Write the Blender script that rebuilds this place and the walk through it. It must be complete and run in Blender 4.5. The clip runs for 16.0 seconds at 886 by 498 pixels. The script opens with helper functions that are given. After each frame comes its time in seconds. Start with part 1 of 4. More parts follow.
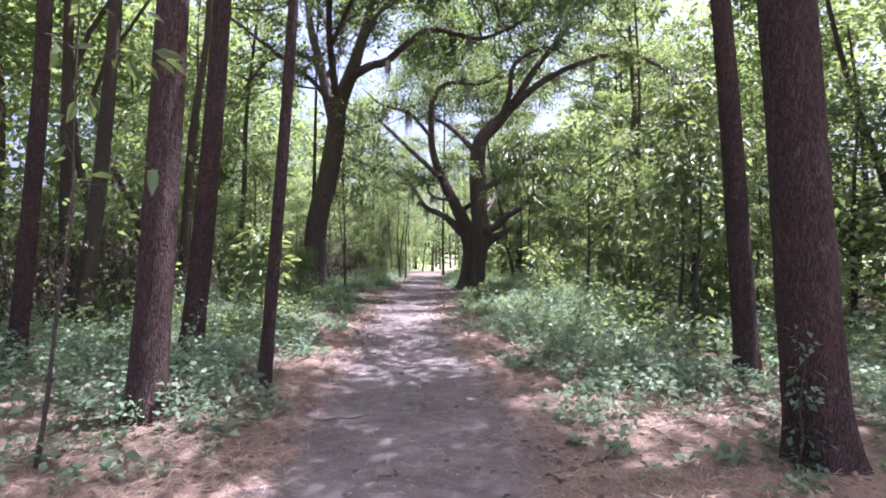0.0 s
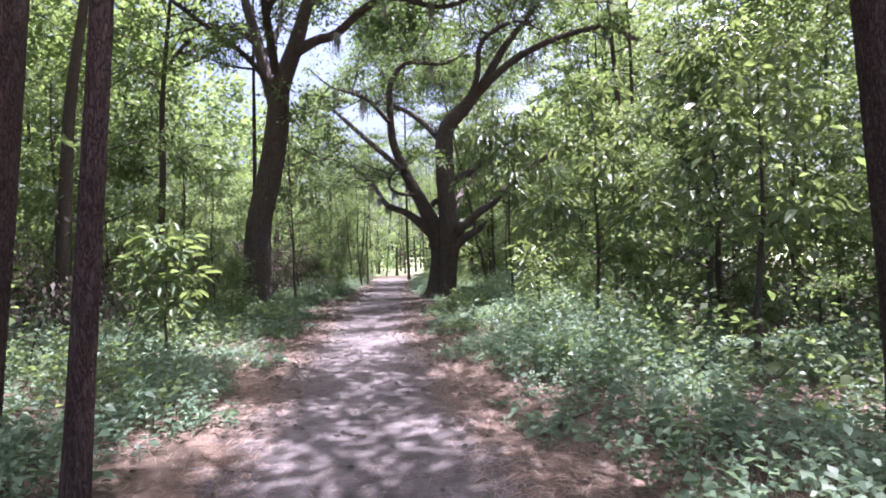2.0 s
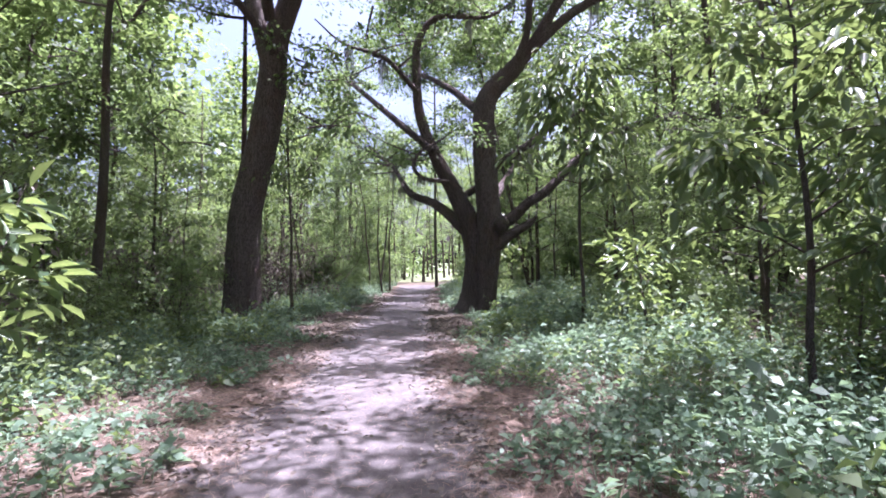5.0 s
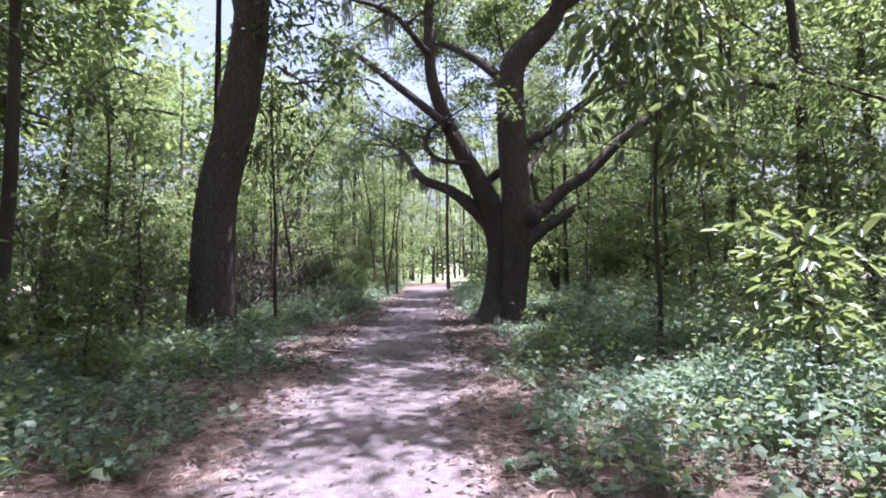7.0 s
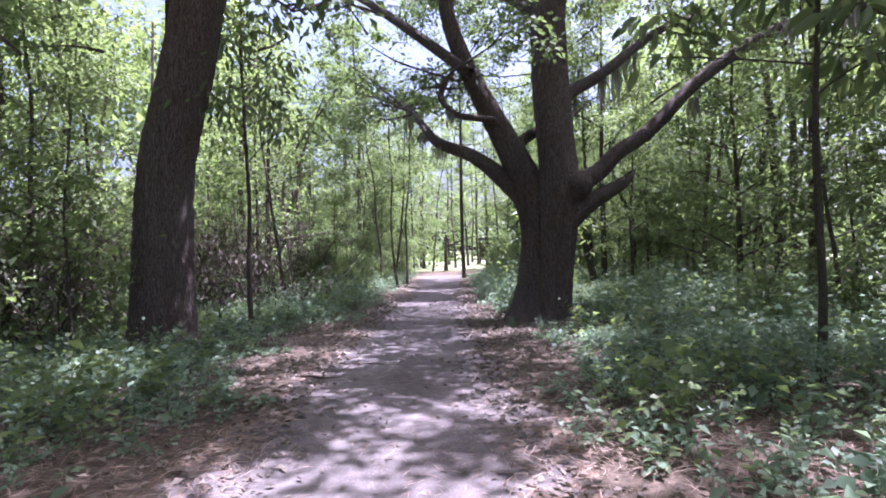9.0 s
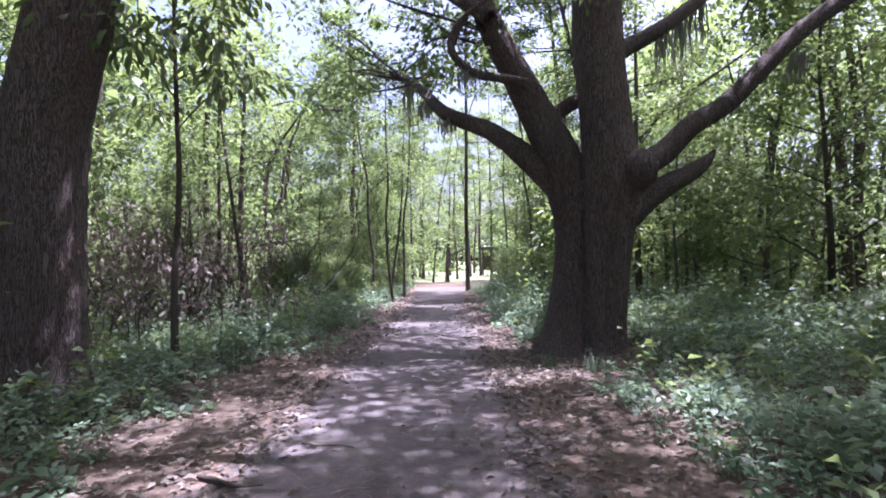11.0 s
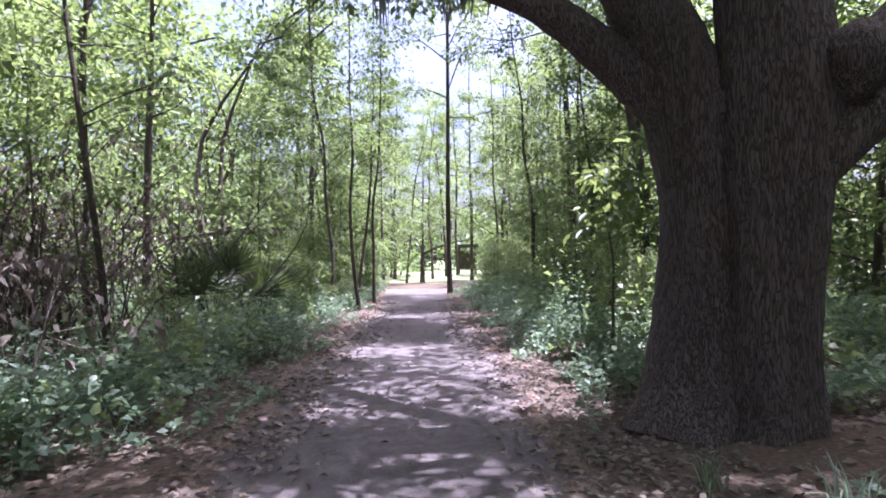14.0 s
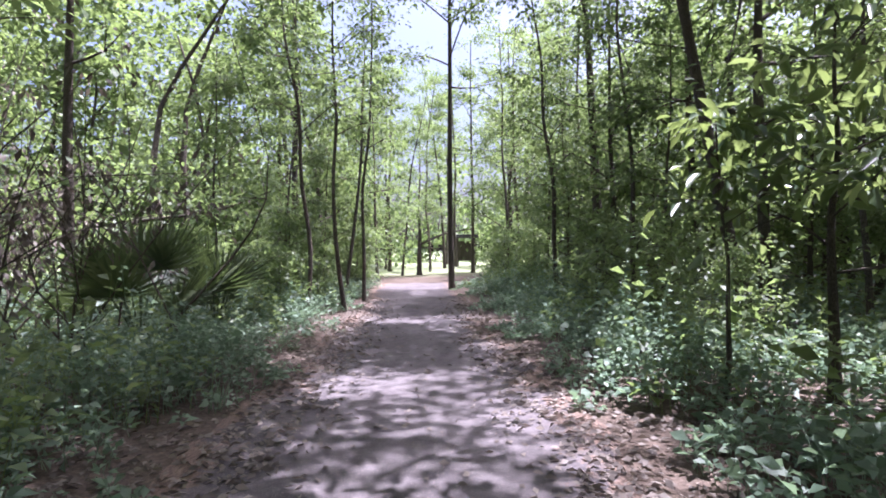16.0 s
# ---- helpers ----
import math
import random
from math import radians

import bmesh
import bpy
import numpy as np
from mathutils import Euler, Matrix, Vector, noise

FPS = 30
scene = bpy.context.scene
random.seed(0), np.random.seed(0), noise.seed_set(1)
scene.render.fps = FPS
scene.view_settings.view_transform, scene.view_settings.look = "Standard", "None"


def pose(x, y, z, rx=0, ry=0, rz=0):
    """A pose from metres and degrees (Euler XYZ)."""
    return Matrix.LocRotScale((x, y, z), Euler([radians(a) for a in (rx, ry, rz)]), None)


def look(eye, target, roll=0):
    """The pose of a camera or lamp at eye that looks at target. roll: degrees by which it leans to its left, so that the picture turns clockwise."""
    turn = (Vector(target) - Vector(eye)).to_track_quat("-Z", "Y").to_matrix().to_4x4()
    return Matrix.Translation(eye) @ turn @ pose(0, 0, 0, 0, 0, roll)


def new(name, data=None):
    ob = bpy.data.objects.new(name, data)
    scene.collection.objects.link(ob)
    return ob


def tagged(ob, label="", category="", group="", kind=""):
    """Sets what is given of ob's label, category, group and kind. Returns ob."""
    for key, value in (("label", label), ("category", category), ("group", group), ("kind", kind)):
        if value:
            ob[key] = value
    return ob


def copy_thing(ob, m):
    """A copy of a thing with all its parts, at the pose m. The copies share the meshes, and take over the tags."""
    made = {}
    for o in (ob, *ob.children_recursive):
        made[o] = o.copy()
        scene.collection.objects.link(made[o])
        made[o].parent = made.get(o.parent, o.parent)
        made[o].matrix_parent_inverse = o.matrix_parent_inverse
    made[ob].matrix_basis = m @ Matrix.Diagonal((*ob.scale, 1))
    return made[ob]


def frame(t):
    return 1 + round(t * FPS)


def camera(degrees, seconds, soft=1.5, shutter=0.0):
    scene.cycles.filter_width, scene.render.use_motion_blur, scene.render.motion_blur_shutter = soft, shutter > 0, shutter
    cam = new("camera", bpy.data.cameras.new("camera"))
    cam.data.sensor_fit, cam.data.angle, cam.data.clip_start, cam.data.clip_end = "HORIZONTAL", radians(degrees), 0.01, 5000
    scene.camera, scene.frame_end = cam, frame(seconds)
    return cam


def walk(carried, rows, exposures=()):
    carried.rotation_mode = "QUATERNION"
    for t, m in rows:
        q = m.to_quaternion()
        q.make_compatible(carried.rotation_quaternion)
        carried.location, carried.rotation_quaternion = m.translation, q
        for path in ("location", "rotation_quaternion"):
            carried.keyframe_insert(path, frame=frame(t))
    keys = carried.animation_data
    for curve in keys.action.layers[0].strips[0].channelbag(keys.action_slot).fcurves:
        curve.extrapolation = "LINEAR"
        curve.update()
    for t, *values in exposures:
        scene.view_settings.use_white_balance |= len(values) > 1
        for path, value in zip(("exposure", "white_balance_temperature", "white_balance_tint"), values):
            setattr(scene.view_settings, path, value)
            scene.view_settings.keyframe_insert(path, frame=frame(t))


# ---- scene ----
cam = camera(79.6, 16.0, 1.8)
METRES, EYE, TILT, LEAN, TURN = 23.0, 1.62, 0.6, 0.0, 0.0
ROWS = [
    (0.0, 0.0, 0.0, 0.0, 0.0, 0.0, 0.0),
    (0.5, -0.0024, 0.0322, -0.0002, -1.28, -0.4, 0.43),
    (1.0, -0.0023, 0.063, -0.0006, -2.29, -0.23, 1.0),
    (1.5, -0.0018, 0.0953, -0.0005, -3.07, 0.31, 1.58),
    (2.0, -0.0025, 0.1275, -0.0008, -3.88, 0.19, 1.95),
    (2.5, -0.0016, 0.1603, -0.002, -4.17, -0.14, 1.96),
    (3.0, -0.0015, 0.1939, -0.0038, -3.89, -0.56, 1.74),
    (3.5, -0.0026, 0.2266, -0.0037, -3.02, -0.77, 1.37),
    (4.0, -0.0023, 0.2583, -0.0054, -2.22, 0.7, 1.21),
    (6.5, -0.0092, 0.4216, -0.009, 0.04, 1.0, 1.01),
    (7.0, -0.0125, 0.4534, -0.01, -0.04, 0.99, 0.99),
    (7.5, -0.015, 0.4856, -0.0116, 0.13, 0.75, 1.32),
    (8.0, -0.0179, 0.517, -0.0114, 0.42, 0.09, 1.85),
    (8.5, -0.0221, 0.5504, -0.0112, 0.42, -0.43, 1.96),
    (9.0, -0.0237, 0.5814, -0.0129, 0.99, -0.39, 1.76),
    (11.5, -0.0347, 0.7374, -0.0174, 0.75, 0.83, 0.73),
    (12.0, -0.0383, 0.7664, -0.0186, 0.09, 0.09, 0.93),
    (12.5, -0.0404, 0.7946, -0.02, -0.54, -0.22, 0.84),
    (13.0, -0.0422, 0.8223, -0.0208, -1.19, -0.06, 0.89),
    (13.5, -0.0449, 0.8521, -0.021, -1.9, 0.15, 0.86),
    (14.0, -0.0473, 0.884, -0.0222, -2.33, 0.61, 0.95),
    (14.5, -0.0495, 0.912, -0.0225, -2.65, 0.78, 1.08),
    (15.0, -0.0502, 0.9396, -0.0223, -2.59, 0.29, 1.13),
    (15.5, -0.0508, 0.9685, -0.023, -2.46, -0.08, 0.96),
    (16.0, -0.0513, 0.9974, -0.0238, -2.83, -0.36, 0.81),
]
walk(cam, [(t, pose(0, 0, EYE, TILT, LEAN, TURN) @ pose(METRES * x, METRES * y, METRES * z, 90 + pitch, roll, yaw)) for t, x, y, z, yaw, pitch, roll in ROWS],
     [(0, 2.28, 5720, 32), (3, 2.18, 5680, 31), (4, 2.25, 5500, 33), (6.5, 2.15, 5520, 35), (8.5, 2.05, 5550, 38), (9, 2.25, 5450, 38), (12, 2.26, 5450, 39), (14.3, 2.28, 5500, 37), (15.2, 2.18, 5550, 34), (16, 2.05, 5550, 33)])

# ---- world, sun, exposure ----
SUN_AZ, SUN_EL = radians(72), radians(74)      # from ahead (+y) towards the right, above the horizon
world = bpy.data.worlds.new("sky")
scene.world = world
world.use_nodes = True
wn, wl = world.node_tree.nodes, world.node_tree.links
sky = wn.new("ShaderNodeTexSky")
sky.sky_type, sky.sun_disc = "NISHITA", False
sky.sun_elevation, sky.sun_rotation = SUN_EL, SUN_AZ
sky.air_density, sky.dust_density, sky.ozone_density = 1.0, 8.0, 1.0
wn["Background"].inputs["Strength"].default_value = 0.09
wl.new(sky.outputs[0], wn["Background"].inputs["Color"])
sun_data = bpy.data.lights.new("sun", "SUN")
sun_data.energy, sun_data.angle, sun_data.color = 5.0, radians(0.55), (1.0, 0.95, 0.87)
sun = new("sun", sun_data)
sun_way = Vector((math.sin(SUN_AZ) * math.cos(SUN_EL), math.cos(SUN_AZ) * math.cos(SUN_EL), math.sin(SUN_EL)))
sun.matrix_world = look(sun_way * 60, (0, 0, 0))


# ---- materials ----
def material(name, rough=0.8):
    m = bpy.data.materials.new(name)
    m.use_nodes = True
    t = m.node_tree
    b = t.nodes["Principled BSDF"]
    b.inputs["Roughness"].default_value = rough
    b.inputs["Specular IOR Level"].default_value = 0.25
    return m, t.nodes, t.links, b


def noise_node(n, l, vector, scale, detail=5.0, rough=0.6):
    x = n.new("ShaderNodeTexNoise")
    x.inputs["Scale"].default_value, x.inputs["Detail"].default_value, x.inputs["Roughness"].default_value = scale, detail, rough
    if vector:
        l.new(vector, x.inputs["Vector"])
    return x.outputs["Fac"]


def ramp(n, l, fac, *stops):
    x = n.new("ShaderNodeValToRGB")
    e = x.color_ramp.elements
    while len(e) < len(stops):
        e.new(0.5)
    for el, (p, c) in zip(e, stops):
        el.position, el.color = p, (*c, 1) if len(c) == 3 else c
    l.new(fac, x.inputs["Fac"])
    return x.outputs["Color"]


def mixed(n, l, fac, a, b, how="MIX"):
    x = n.new("ShaderNodeMix")
    x.data_type, x.blend_type = "RGBA", how
    for value, socket in ((fac, x.inputs["Factor"]), (a, x.inputs["A"]), (b, x.inputs["B"])):
        if hasattr(value, "is_output"):
            l.new(value, socket)
        else:
            socket.default_value = value if isinstance(value, float) else (*value, 1)
    return x.outputs["Result"]


def bump(n, l, b, height, strength, distance):
    x = n.new("ShaderNodeBump")
    x.inputs["Strength"].default_value, x.inputs["Distance"].default_value = strength, distance
    l.new(height, x.inputs["Height"])
    l.new(x.outputs["Normal"], b.inputs["Normal"])


def stretched(n, l, sx, sy, sz):
    g, x = n.new("ShaderNodeNewGeometry"), n.new("ShaderNodeMapping")
    x.inputs["Scale"].default_value = (sx, sy, sz)
    l.new(g.outputs["Position"], x.inputs["Vector"])
    return x.outputs["Vector"]


def leaf_material(name, low, mid, high, through_colour, share=0.45, rough=0.5):
    """Leaves: colour differs leaf by leaf, and light shines through."""
    m, n, l, b = material(name, rough)
    b.inputs["Specular IOR Level"].default_value = 0.5
    g = n.new("ShaderNodeNewGeometry")
    col = ramp(n, l, g.outputs["Random Per Island"], (0.0, low), (0.55, mid), (1.0, high))
    patch = noise_node(n, l, g.outputs["Position"], 0.9, 2.0)
    col = mixed(n, l, ramp(n, l, patch, (0.35, (0, 0, 0)), (0.7, (1, 1, 1))), col, mixed(n, l, 0.5, col, high))
    oi, hsv = n.new("ShaderNodeObjectInfo"), n.new("ShaderNodeHueSaturation")
    tone = n.new("ShaderNodeMapRange")
    tone.inputs["To Min"].default_value, tone.inputs["To Max"].default_value = 0.7, 1.3
    l.new(oi.outputs["Random"], tone.inputs["Value"]), l.new(tone.outputs[0], hsv.inputs["Value"])
    shift = n.new("ShaderNodeMapRange")
    shift.inputs["To Min"].default_value, shift.inputs["To Max"].default_value = 0.516, 0.478
    l.new(oi.outputs["Random"], shift.inputs["Value"]), l.new(shift.outputs[0], hsv.inputs["Hue"])
    hsv.inputs["Saturation"].default_value = 0.86
    l.new(col, hsv.inputs["Color"])
    col = hsv.outputs["Color"]
    l.new(col, b.inputs["Base Color"])
    tr = n.new("ShaderNodeBsdfTranslucent")
    l.new(mixed(n, l, 0.55, col, through_colour), tr.inputs["Color"])
    mix = n.new("ShaderNodeMixShader")
    mix.inputs[0].default_value = share
    l.new(b.outputs[0], mix.inputs[1]), l.new(tr.outputs[0], mix.inputs[2])
    l.new(mix.outputs[0], n["Material Output"].inputs["Surface"])
    return m


def bark_material(name, dark, light, plate, depth, stretch=0.22, blotch=(0.13, 0.075, 0.058)):
    m, n, l, b = material(name, 0.9)
    v = stretched(n, l, 1, 1, stretch)
    vor = n.new("ShaderNodeTexVoronoi")
    vor.feature = "DISTANCE_TO_EDGE"
    vor.inputs["Scale"].default_value = plate
    warp = n.new("ShaderNodeVectorMath")
    warp.operation = "MULTIPLY_ADD"
    wob = n.new("ShaderNodeTexNoise")
    wob.inputs["Scale"].default_value = plate * 0.7
    l.new(v, wob.inputs["Vector"])
    l.new(wob.outputs["Color"], warp.inputs[0])
    warp.inputs[1].default_value = (0.2, 0.2, 0.2)
    l.new(v, warp.inputs[2])
    l.new(warp.outputs[0], vor.inputs["Vector"])
    crack = ramp(n, l, vor.outputs["Distance"], (0.0, (0, 0, 0)), (0.16, (1, 1, 1)))
    fine = noise_node(n, l, v, plate * 5, 6.0, 0.7)
    big = noise_node(n, l, v, 1.3, 3.0)
    tone = mixed(n, l, 0.5, fine, big)
    col = ramp(n, l, tone, (0.3, dark), (0.7, light))
    patches = ramp(n, l, noise_node(n, l, stretched(n, l, 1, 1, 0.5), 2.6, 4.0, 0.65), (0.5, (0, 0, 0)), (0.66, (0.75, 0.75, 0.75)))
    col = mixed(n, l, patches, col, mixed(n, l, 0.6, col, blotch))
    lichen = ramp(n, l, noise_node(n, l, stretched(n, l, 1, 1, 0.7), 6.5, 5.0, 0.7), (0.6, (0, 0, 0)), (0.72, (0.5, 0.5, 0.5)))
    col = mixed(n, l, lichen, col, (0.2, 0.19, 0.165))
    col = mixed(n, l, crack, tuple(c * 0.7 for c in dark), col)
    l.new(col, b.inputs["Base Color"])
    bump(n, l, b, mixed(n, l, 0.35, crack, fine), 0.9, depth)
    return m


PINE_BARK = bark_material("pine_bark", (0.045, 0.03, 0.029), (0.14, 0.096, 0.09), 30.0, 0.022, 0.2)
OAK_BARK = bark_material("oak_bark", (0.07, 0.057, 0.055), (0.25, 0.205, 0.196), 26.0, 0.025, 0.12)
THIN_BARK = bark_material("thin_bark", (0.05, 0.042, 0.036), (0.17, 0.145, 0.12), 40.0, 0.005)
LEAF_OAK = leaf_material("oak_leaf", (0.028, 0.055, 0.024), (0.055, 0.097, 0.037), (0.1, 0.15, 0.062), (0.27, 0.4, 0.1))
LEAF_WOOD = leaf_material("woodland_leaf", (0.032, 0.07, 0.028), (0.065, 0.122, 0.046), (0.125, 0.185, 0.075), (0.34, 0.46, 0.12), 0.5)
LEAF_BIG = leaf_material("broad_leaf", (0.03, 0.07, 0.032), (0.058, 0.115, 0.052), (0.12, 0.185, 0.09), (0.38, 0.48, 0.11), 0.4, 0.36)
LEAF_WEED = leaf_material("weed_leaf", (0.026, 0.062, 0.038), (0.066, 0.13, 0.078), (0.2, 0.3, 0.2), (0.28, 0.4, 0.2), 0.42, 0.5)
LEAF_CEDAR = leaf_material("cedar_leaf", (0.018, 0.035, 0.018), (0.03, 0.05, 0.025), (0.045, 0.07, 0.033), (0.08, 0.12, 0.05), 0.2)
LEAF_PINE = leaf_material("pine_needle", (0.03, 0.055, 0.02), (0.05, 0.085, 0.03), (0.08, 0.12, 0.04), (0.16, 0.22, 0.06), 0.25)
LEAF_DEAD = leaf_material("dead_leaf", (0.065, 0.05, 0.043), (0.13, 0.103, 0.085), (0.27, 0.225, 0.185), (0.22, 0.165, 0.12), 0.2, 0.7)
LEAF_PALM = leaf_material("palmetto_leaf", (0.02, 0.042, 0.024), (0.035, 0.065, 0.036), (0.08, 0.11, 0.05), (0.2, 0.28, 0.07), 0.3, 0.6)
STRAW = leaf_material("pine_straw", (0.12, 0.078, 0.058), (0.22, 0.15, 0.11), (0.37, 0.27, 0.205), (0.3, 0.18, 0.11), 0.1, 0.7)
MOSS = leaf_material("hanging_moss", (0.14, 0.15, 0.12), (0.21, 0.22, 0.18), (0.3, 0.3, 0.25), (0.3, 0.3, 0.22), 0.35, 0.9)


def ground_material():
    m, n, l, b = material("forest_floor", 0.95)
    v = stretched(n, l, 1, 1, 1)
    coarse, mid = noise_node(n, l, v, 0.45, 4.0), noise_node(n, l, v, 5.0, 6.0, 0.7)
    fine = noise_node(n, l, stretched(n, l, 60, 22, 60), 1.0, 4.0, 0.7)
    straw = ramp(n, l, fine, (0.3, (0.085, 0.06, 0.05)), (0.55, (0.19, 0.138, 0.11)), (0.75, (0.34, 0.265, 0.205)))
    litter = ramp(n, l, noise_node(n, l, v, 24.0, 5.0, 0.75), (0.32, (0.035, 0.027, 0.022)), (0.6, (0.12, 0.092, 0.072)), (0.8, (0.27, 0.2, 0.14)))
    sep = n.new("ShaderNodeSeparateXYZ")
    l.new(v, sep.inputs[0])
    deep = n.new("ShaderNodeMapRange")
    deep.inputs["From Min"].default_value, deep.inputs["From Max"].default_value = 9.0, 17.0
    deep.inputs["To Min"].default_value, deep.inputs["To Max"].default_value = 0.0, 0.85
    l.new(sep.outputs["Y"], deep.inputs["Value"])
    col = mixed(n, l, deep.outputs[0], mixed(n, l, ramp(n, l, coarse, (0.42, (0, 0, 0)), (0.6, (1, 1, 1))), straw, litter), litter)
    far = n.new("ShaderNodeMapRange")
    far.inputs["From Min"].default_value, far.inputs["From Max"].default_value = 50.0, 56.0
    l.new(sep.outputs["Y"], far.inputs["Value"])
    grass = ramp(n, l, mid, (0.3, (0.13, 0.17, 0.08)), (0.7, (0.27, 0.3, 0.17)))
    l.new(mixed(n, l, far.outputs[0], col, grass), b.inputs["Base Color"])
    bump(n, l, b, mixed(n, l, 0.5, mid, fine), 0.8, 0.03)
    return m


def path_material():
    m, n, l, b = material("packed_dirt", 0.95)
    v = stretched(n, l, 1, 1, 1)
    coarse, mid = noise_node(n, l, v, 1.5, 5.0, 0.65), noise_node(n, l, v, 9.0, 6.0, 0.7)
    fine = noise_node(n, l, v, 90.0, 3.0, 0.7)
    dirt = ramp(n, l, mixed(n, l, 0.5, coarse, mid), (0.34, (0.056, 0.047, 0.049)), (0.52, (0.116, 0.103, 0.107)), (0.68, (0.19, 0.17, 0.172)))
    speck = ramp(n, l, fine, (0.56, (0, 0, 0)), (0.7, (1, 1, 1)))
    dirt = mixed(n, l, mixed(n, l, 0.6, (0, 0, 0), speck), dirt, (0.33, 0.285, 0.25))
    at = n.new("ShaderNodeAttribute")
    at.attribute_name = "verge"
    edge = n.new("ShaderNodeMath")
    edge.operation = "MULTIPLY_ADD"
    l.new(mixed(n, l, 0.45, coarse, mid), edge.inputs[0])
    edge.inputs[1].default_value = 1.42
    l.new(at.outputs["Fac"], edge.inputs[2])
    straw = ramp(n, l, noise_node(n, l, stretched(n, l, 60, 22, 60), 1.0, 4.0, 0.7), (0.3, (0.075, 0.054, 0.044)), (0.55, (0.17, 0.122, 0.097)), (0.75, (0.31, 0.235, 0.185)))
    l.new(mixed(n, l, ramp(n, l, edge.outputs[0], (0.92, (0, 0, 0)), (1.0, (1, 1, 1))), dirt, straw), b.inputs["Base Color"])
    bump(n, l, b, mixed(n, l, 0.4, mid, fine), 0.7, 0.02)
    return m


def plain_wood(name, a, c):
    m, n, l, b = material(name, 0.85)
    l.new(ramp(n, l, noise_node(n, l, stretched(n, l, 12, 12, 1.2), 1.5, 5.0), (0.3, a), (0.7, c)), b.inputs["Base Color"])
    return m


GROUND, PATH = ground_material(), path_material()
OLD_WOOD, ROOFING = plain_wood("weathered_wood", (0.05, 0.04, 0.033), (0.12, 0.1, 0.085)), plain_wood("roof_shingle", (0.04, 0.04, 0.04), (0.09, 0.085, 0.08))

# ---- mesh helpers ----
RNG = np.random.default_rng(7)


def mesh_of(name, verts, faces, smooth=False):
    """A mesh from arrays of vertices and of equal-sided faces."""
    verts, faces = np.asarray(verts, np.float32), np.asarray(faces, np.int32)
    me = bpy.data.meshes.new(name)
    me.vertices.add(len(verts))
    me.vertices.foreach_set("co", verts.ravel())
    me.loops.add(faces.size)
    me.loops.foreach_set("vertex_index", faces.ravel())
    me.polygons.add(len(faces))
    me.polygons.foreach_set("loop_start", np.arange(0, faces.size, faces.shape[1], dtype=np.int32))
    me.update(calc_edges=True)
    if smooth:
        me.polygons.foreach_set("use_smooth", np.ones(len(faces), bool))
    return me


def piece(name, me, mat, parent=None, label=""):
    if mat and not me.materials:
        me.materials.append(mat)
    ob = new(name, me)
    ob.parent = parent
    return tagged(ob, label)


def unit(v):
    return v / np.maximum(np.linalg.norm(v, axis=-1, keepdims=True), 1e-6)


def smooth_line(points, step):
    """A smooth line through the points, with about one row each step metres."""
    p = np.asarray(points, float)
    q = np.vstack([2 * p[0] - p[1], p, 2 * p[-1] - p[-2]])
    out = []
    for i in range(len(p) - 1):
        a, b, c, d = q[i:i + 4]
        k = max(2, int(np.linalg.norm((c - b)[:3]) / step))
        t = np.arange(k)[:, None] / k
        out.append(0.5 * (2 * b + (c - a) * t + (2 * a - 5 * b + 4 * c - d) * t ** 2 + (3 * b - a - 3 * c + d) * t ** 3))
    return np.vstack([*out, p[-1:]])


def tube(points, seg=10, step=0.3, rough=0.05, flare=0.0, seed=0):
    """A limb: points are x, y, z, radius. Gives vertices and quads."""
    rng = np.random.default_rng(seed)
    line = smooth_line(points, step)
    p, r = line[:, :3], np.maximum(line[:, 3], 0.004)
    t = unit(np.gradient(p, axis=0))
    u = unit(np.cross(t[0], (0.31, 0.95, 0.02) if abs(t[0][2]) > 0.5 else (0, 0, 1)))
    ang = np.arange(seg) * 2 * np.pi / seg
    lobes = [(k, rng.uniform(0, 6.28), rng.uniform(0.4, 1.0) / k ** 0.6) for k in (2, 3, 5, 7)]
    verts = []
    for i in range(len(p)):
        u = unit(u - t[i] * np.dot(u, t[i]))
        w = np.cross(t[i], u)
        h = p[i][2] - p[0][2]
        wave = sum(a * np.sin(k * ang + f + 0.35 * k * i * step * (1 if k % 2 else -1)) for k, f, a in lobes)
        rad = r[i] * (1 + rough * wave + rng.normal(0, rough * 0.35, seg))
        if flare:
            rad = rad * (1 + flare * math.exp(-max(h, 0) / 0.28) * (1 + 0.45 * np.sin(5 * ang + seed) + 0.25 * np.sin(3 * ang + 2 * seed)))
        verts.append(p[i] + rad[:, None] * (np.cos(ang)[:, None] * u + np.sin(ang)[:, None] * w))
    v = np.vstack(verts)
    i, j = np.meshgrid(np.arange(len(p) - 1), np.arange(seg), indexing="ij")
    i, j = i.ravel(), j.ravel()
    k = (j + 1) % seg
    return v, np.stack([i * seg + j, i * seg + k, (i + 1) * seg + k, (i + 1) * seg + j], 1)


def joined(chunks):
    verts, faces, at = [], [], 0
    for v, f in chunks:
        verts.append(v), faces.append(f + at)
        at += len(v)
    return np.vstack(verts), np.vstack(faces)


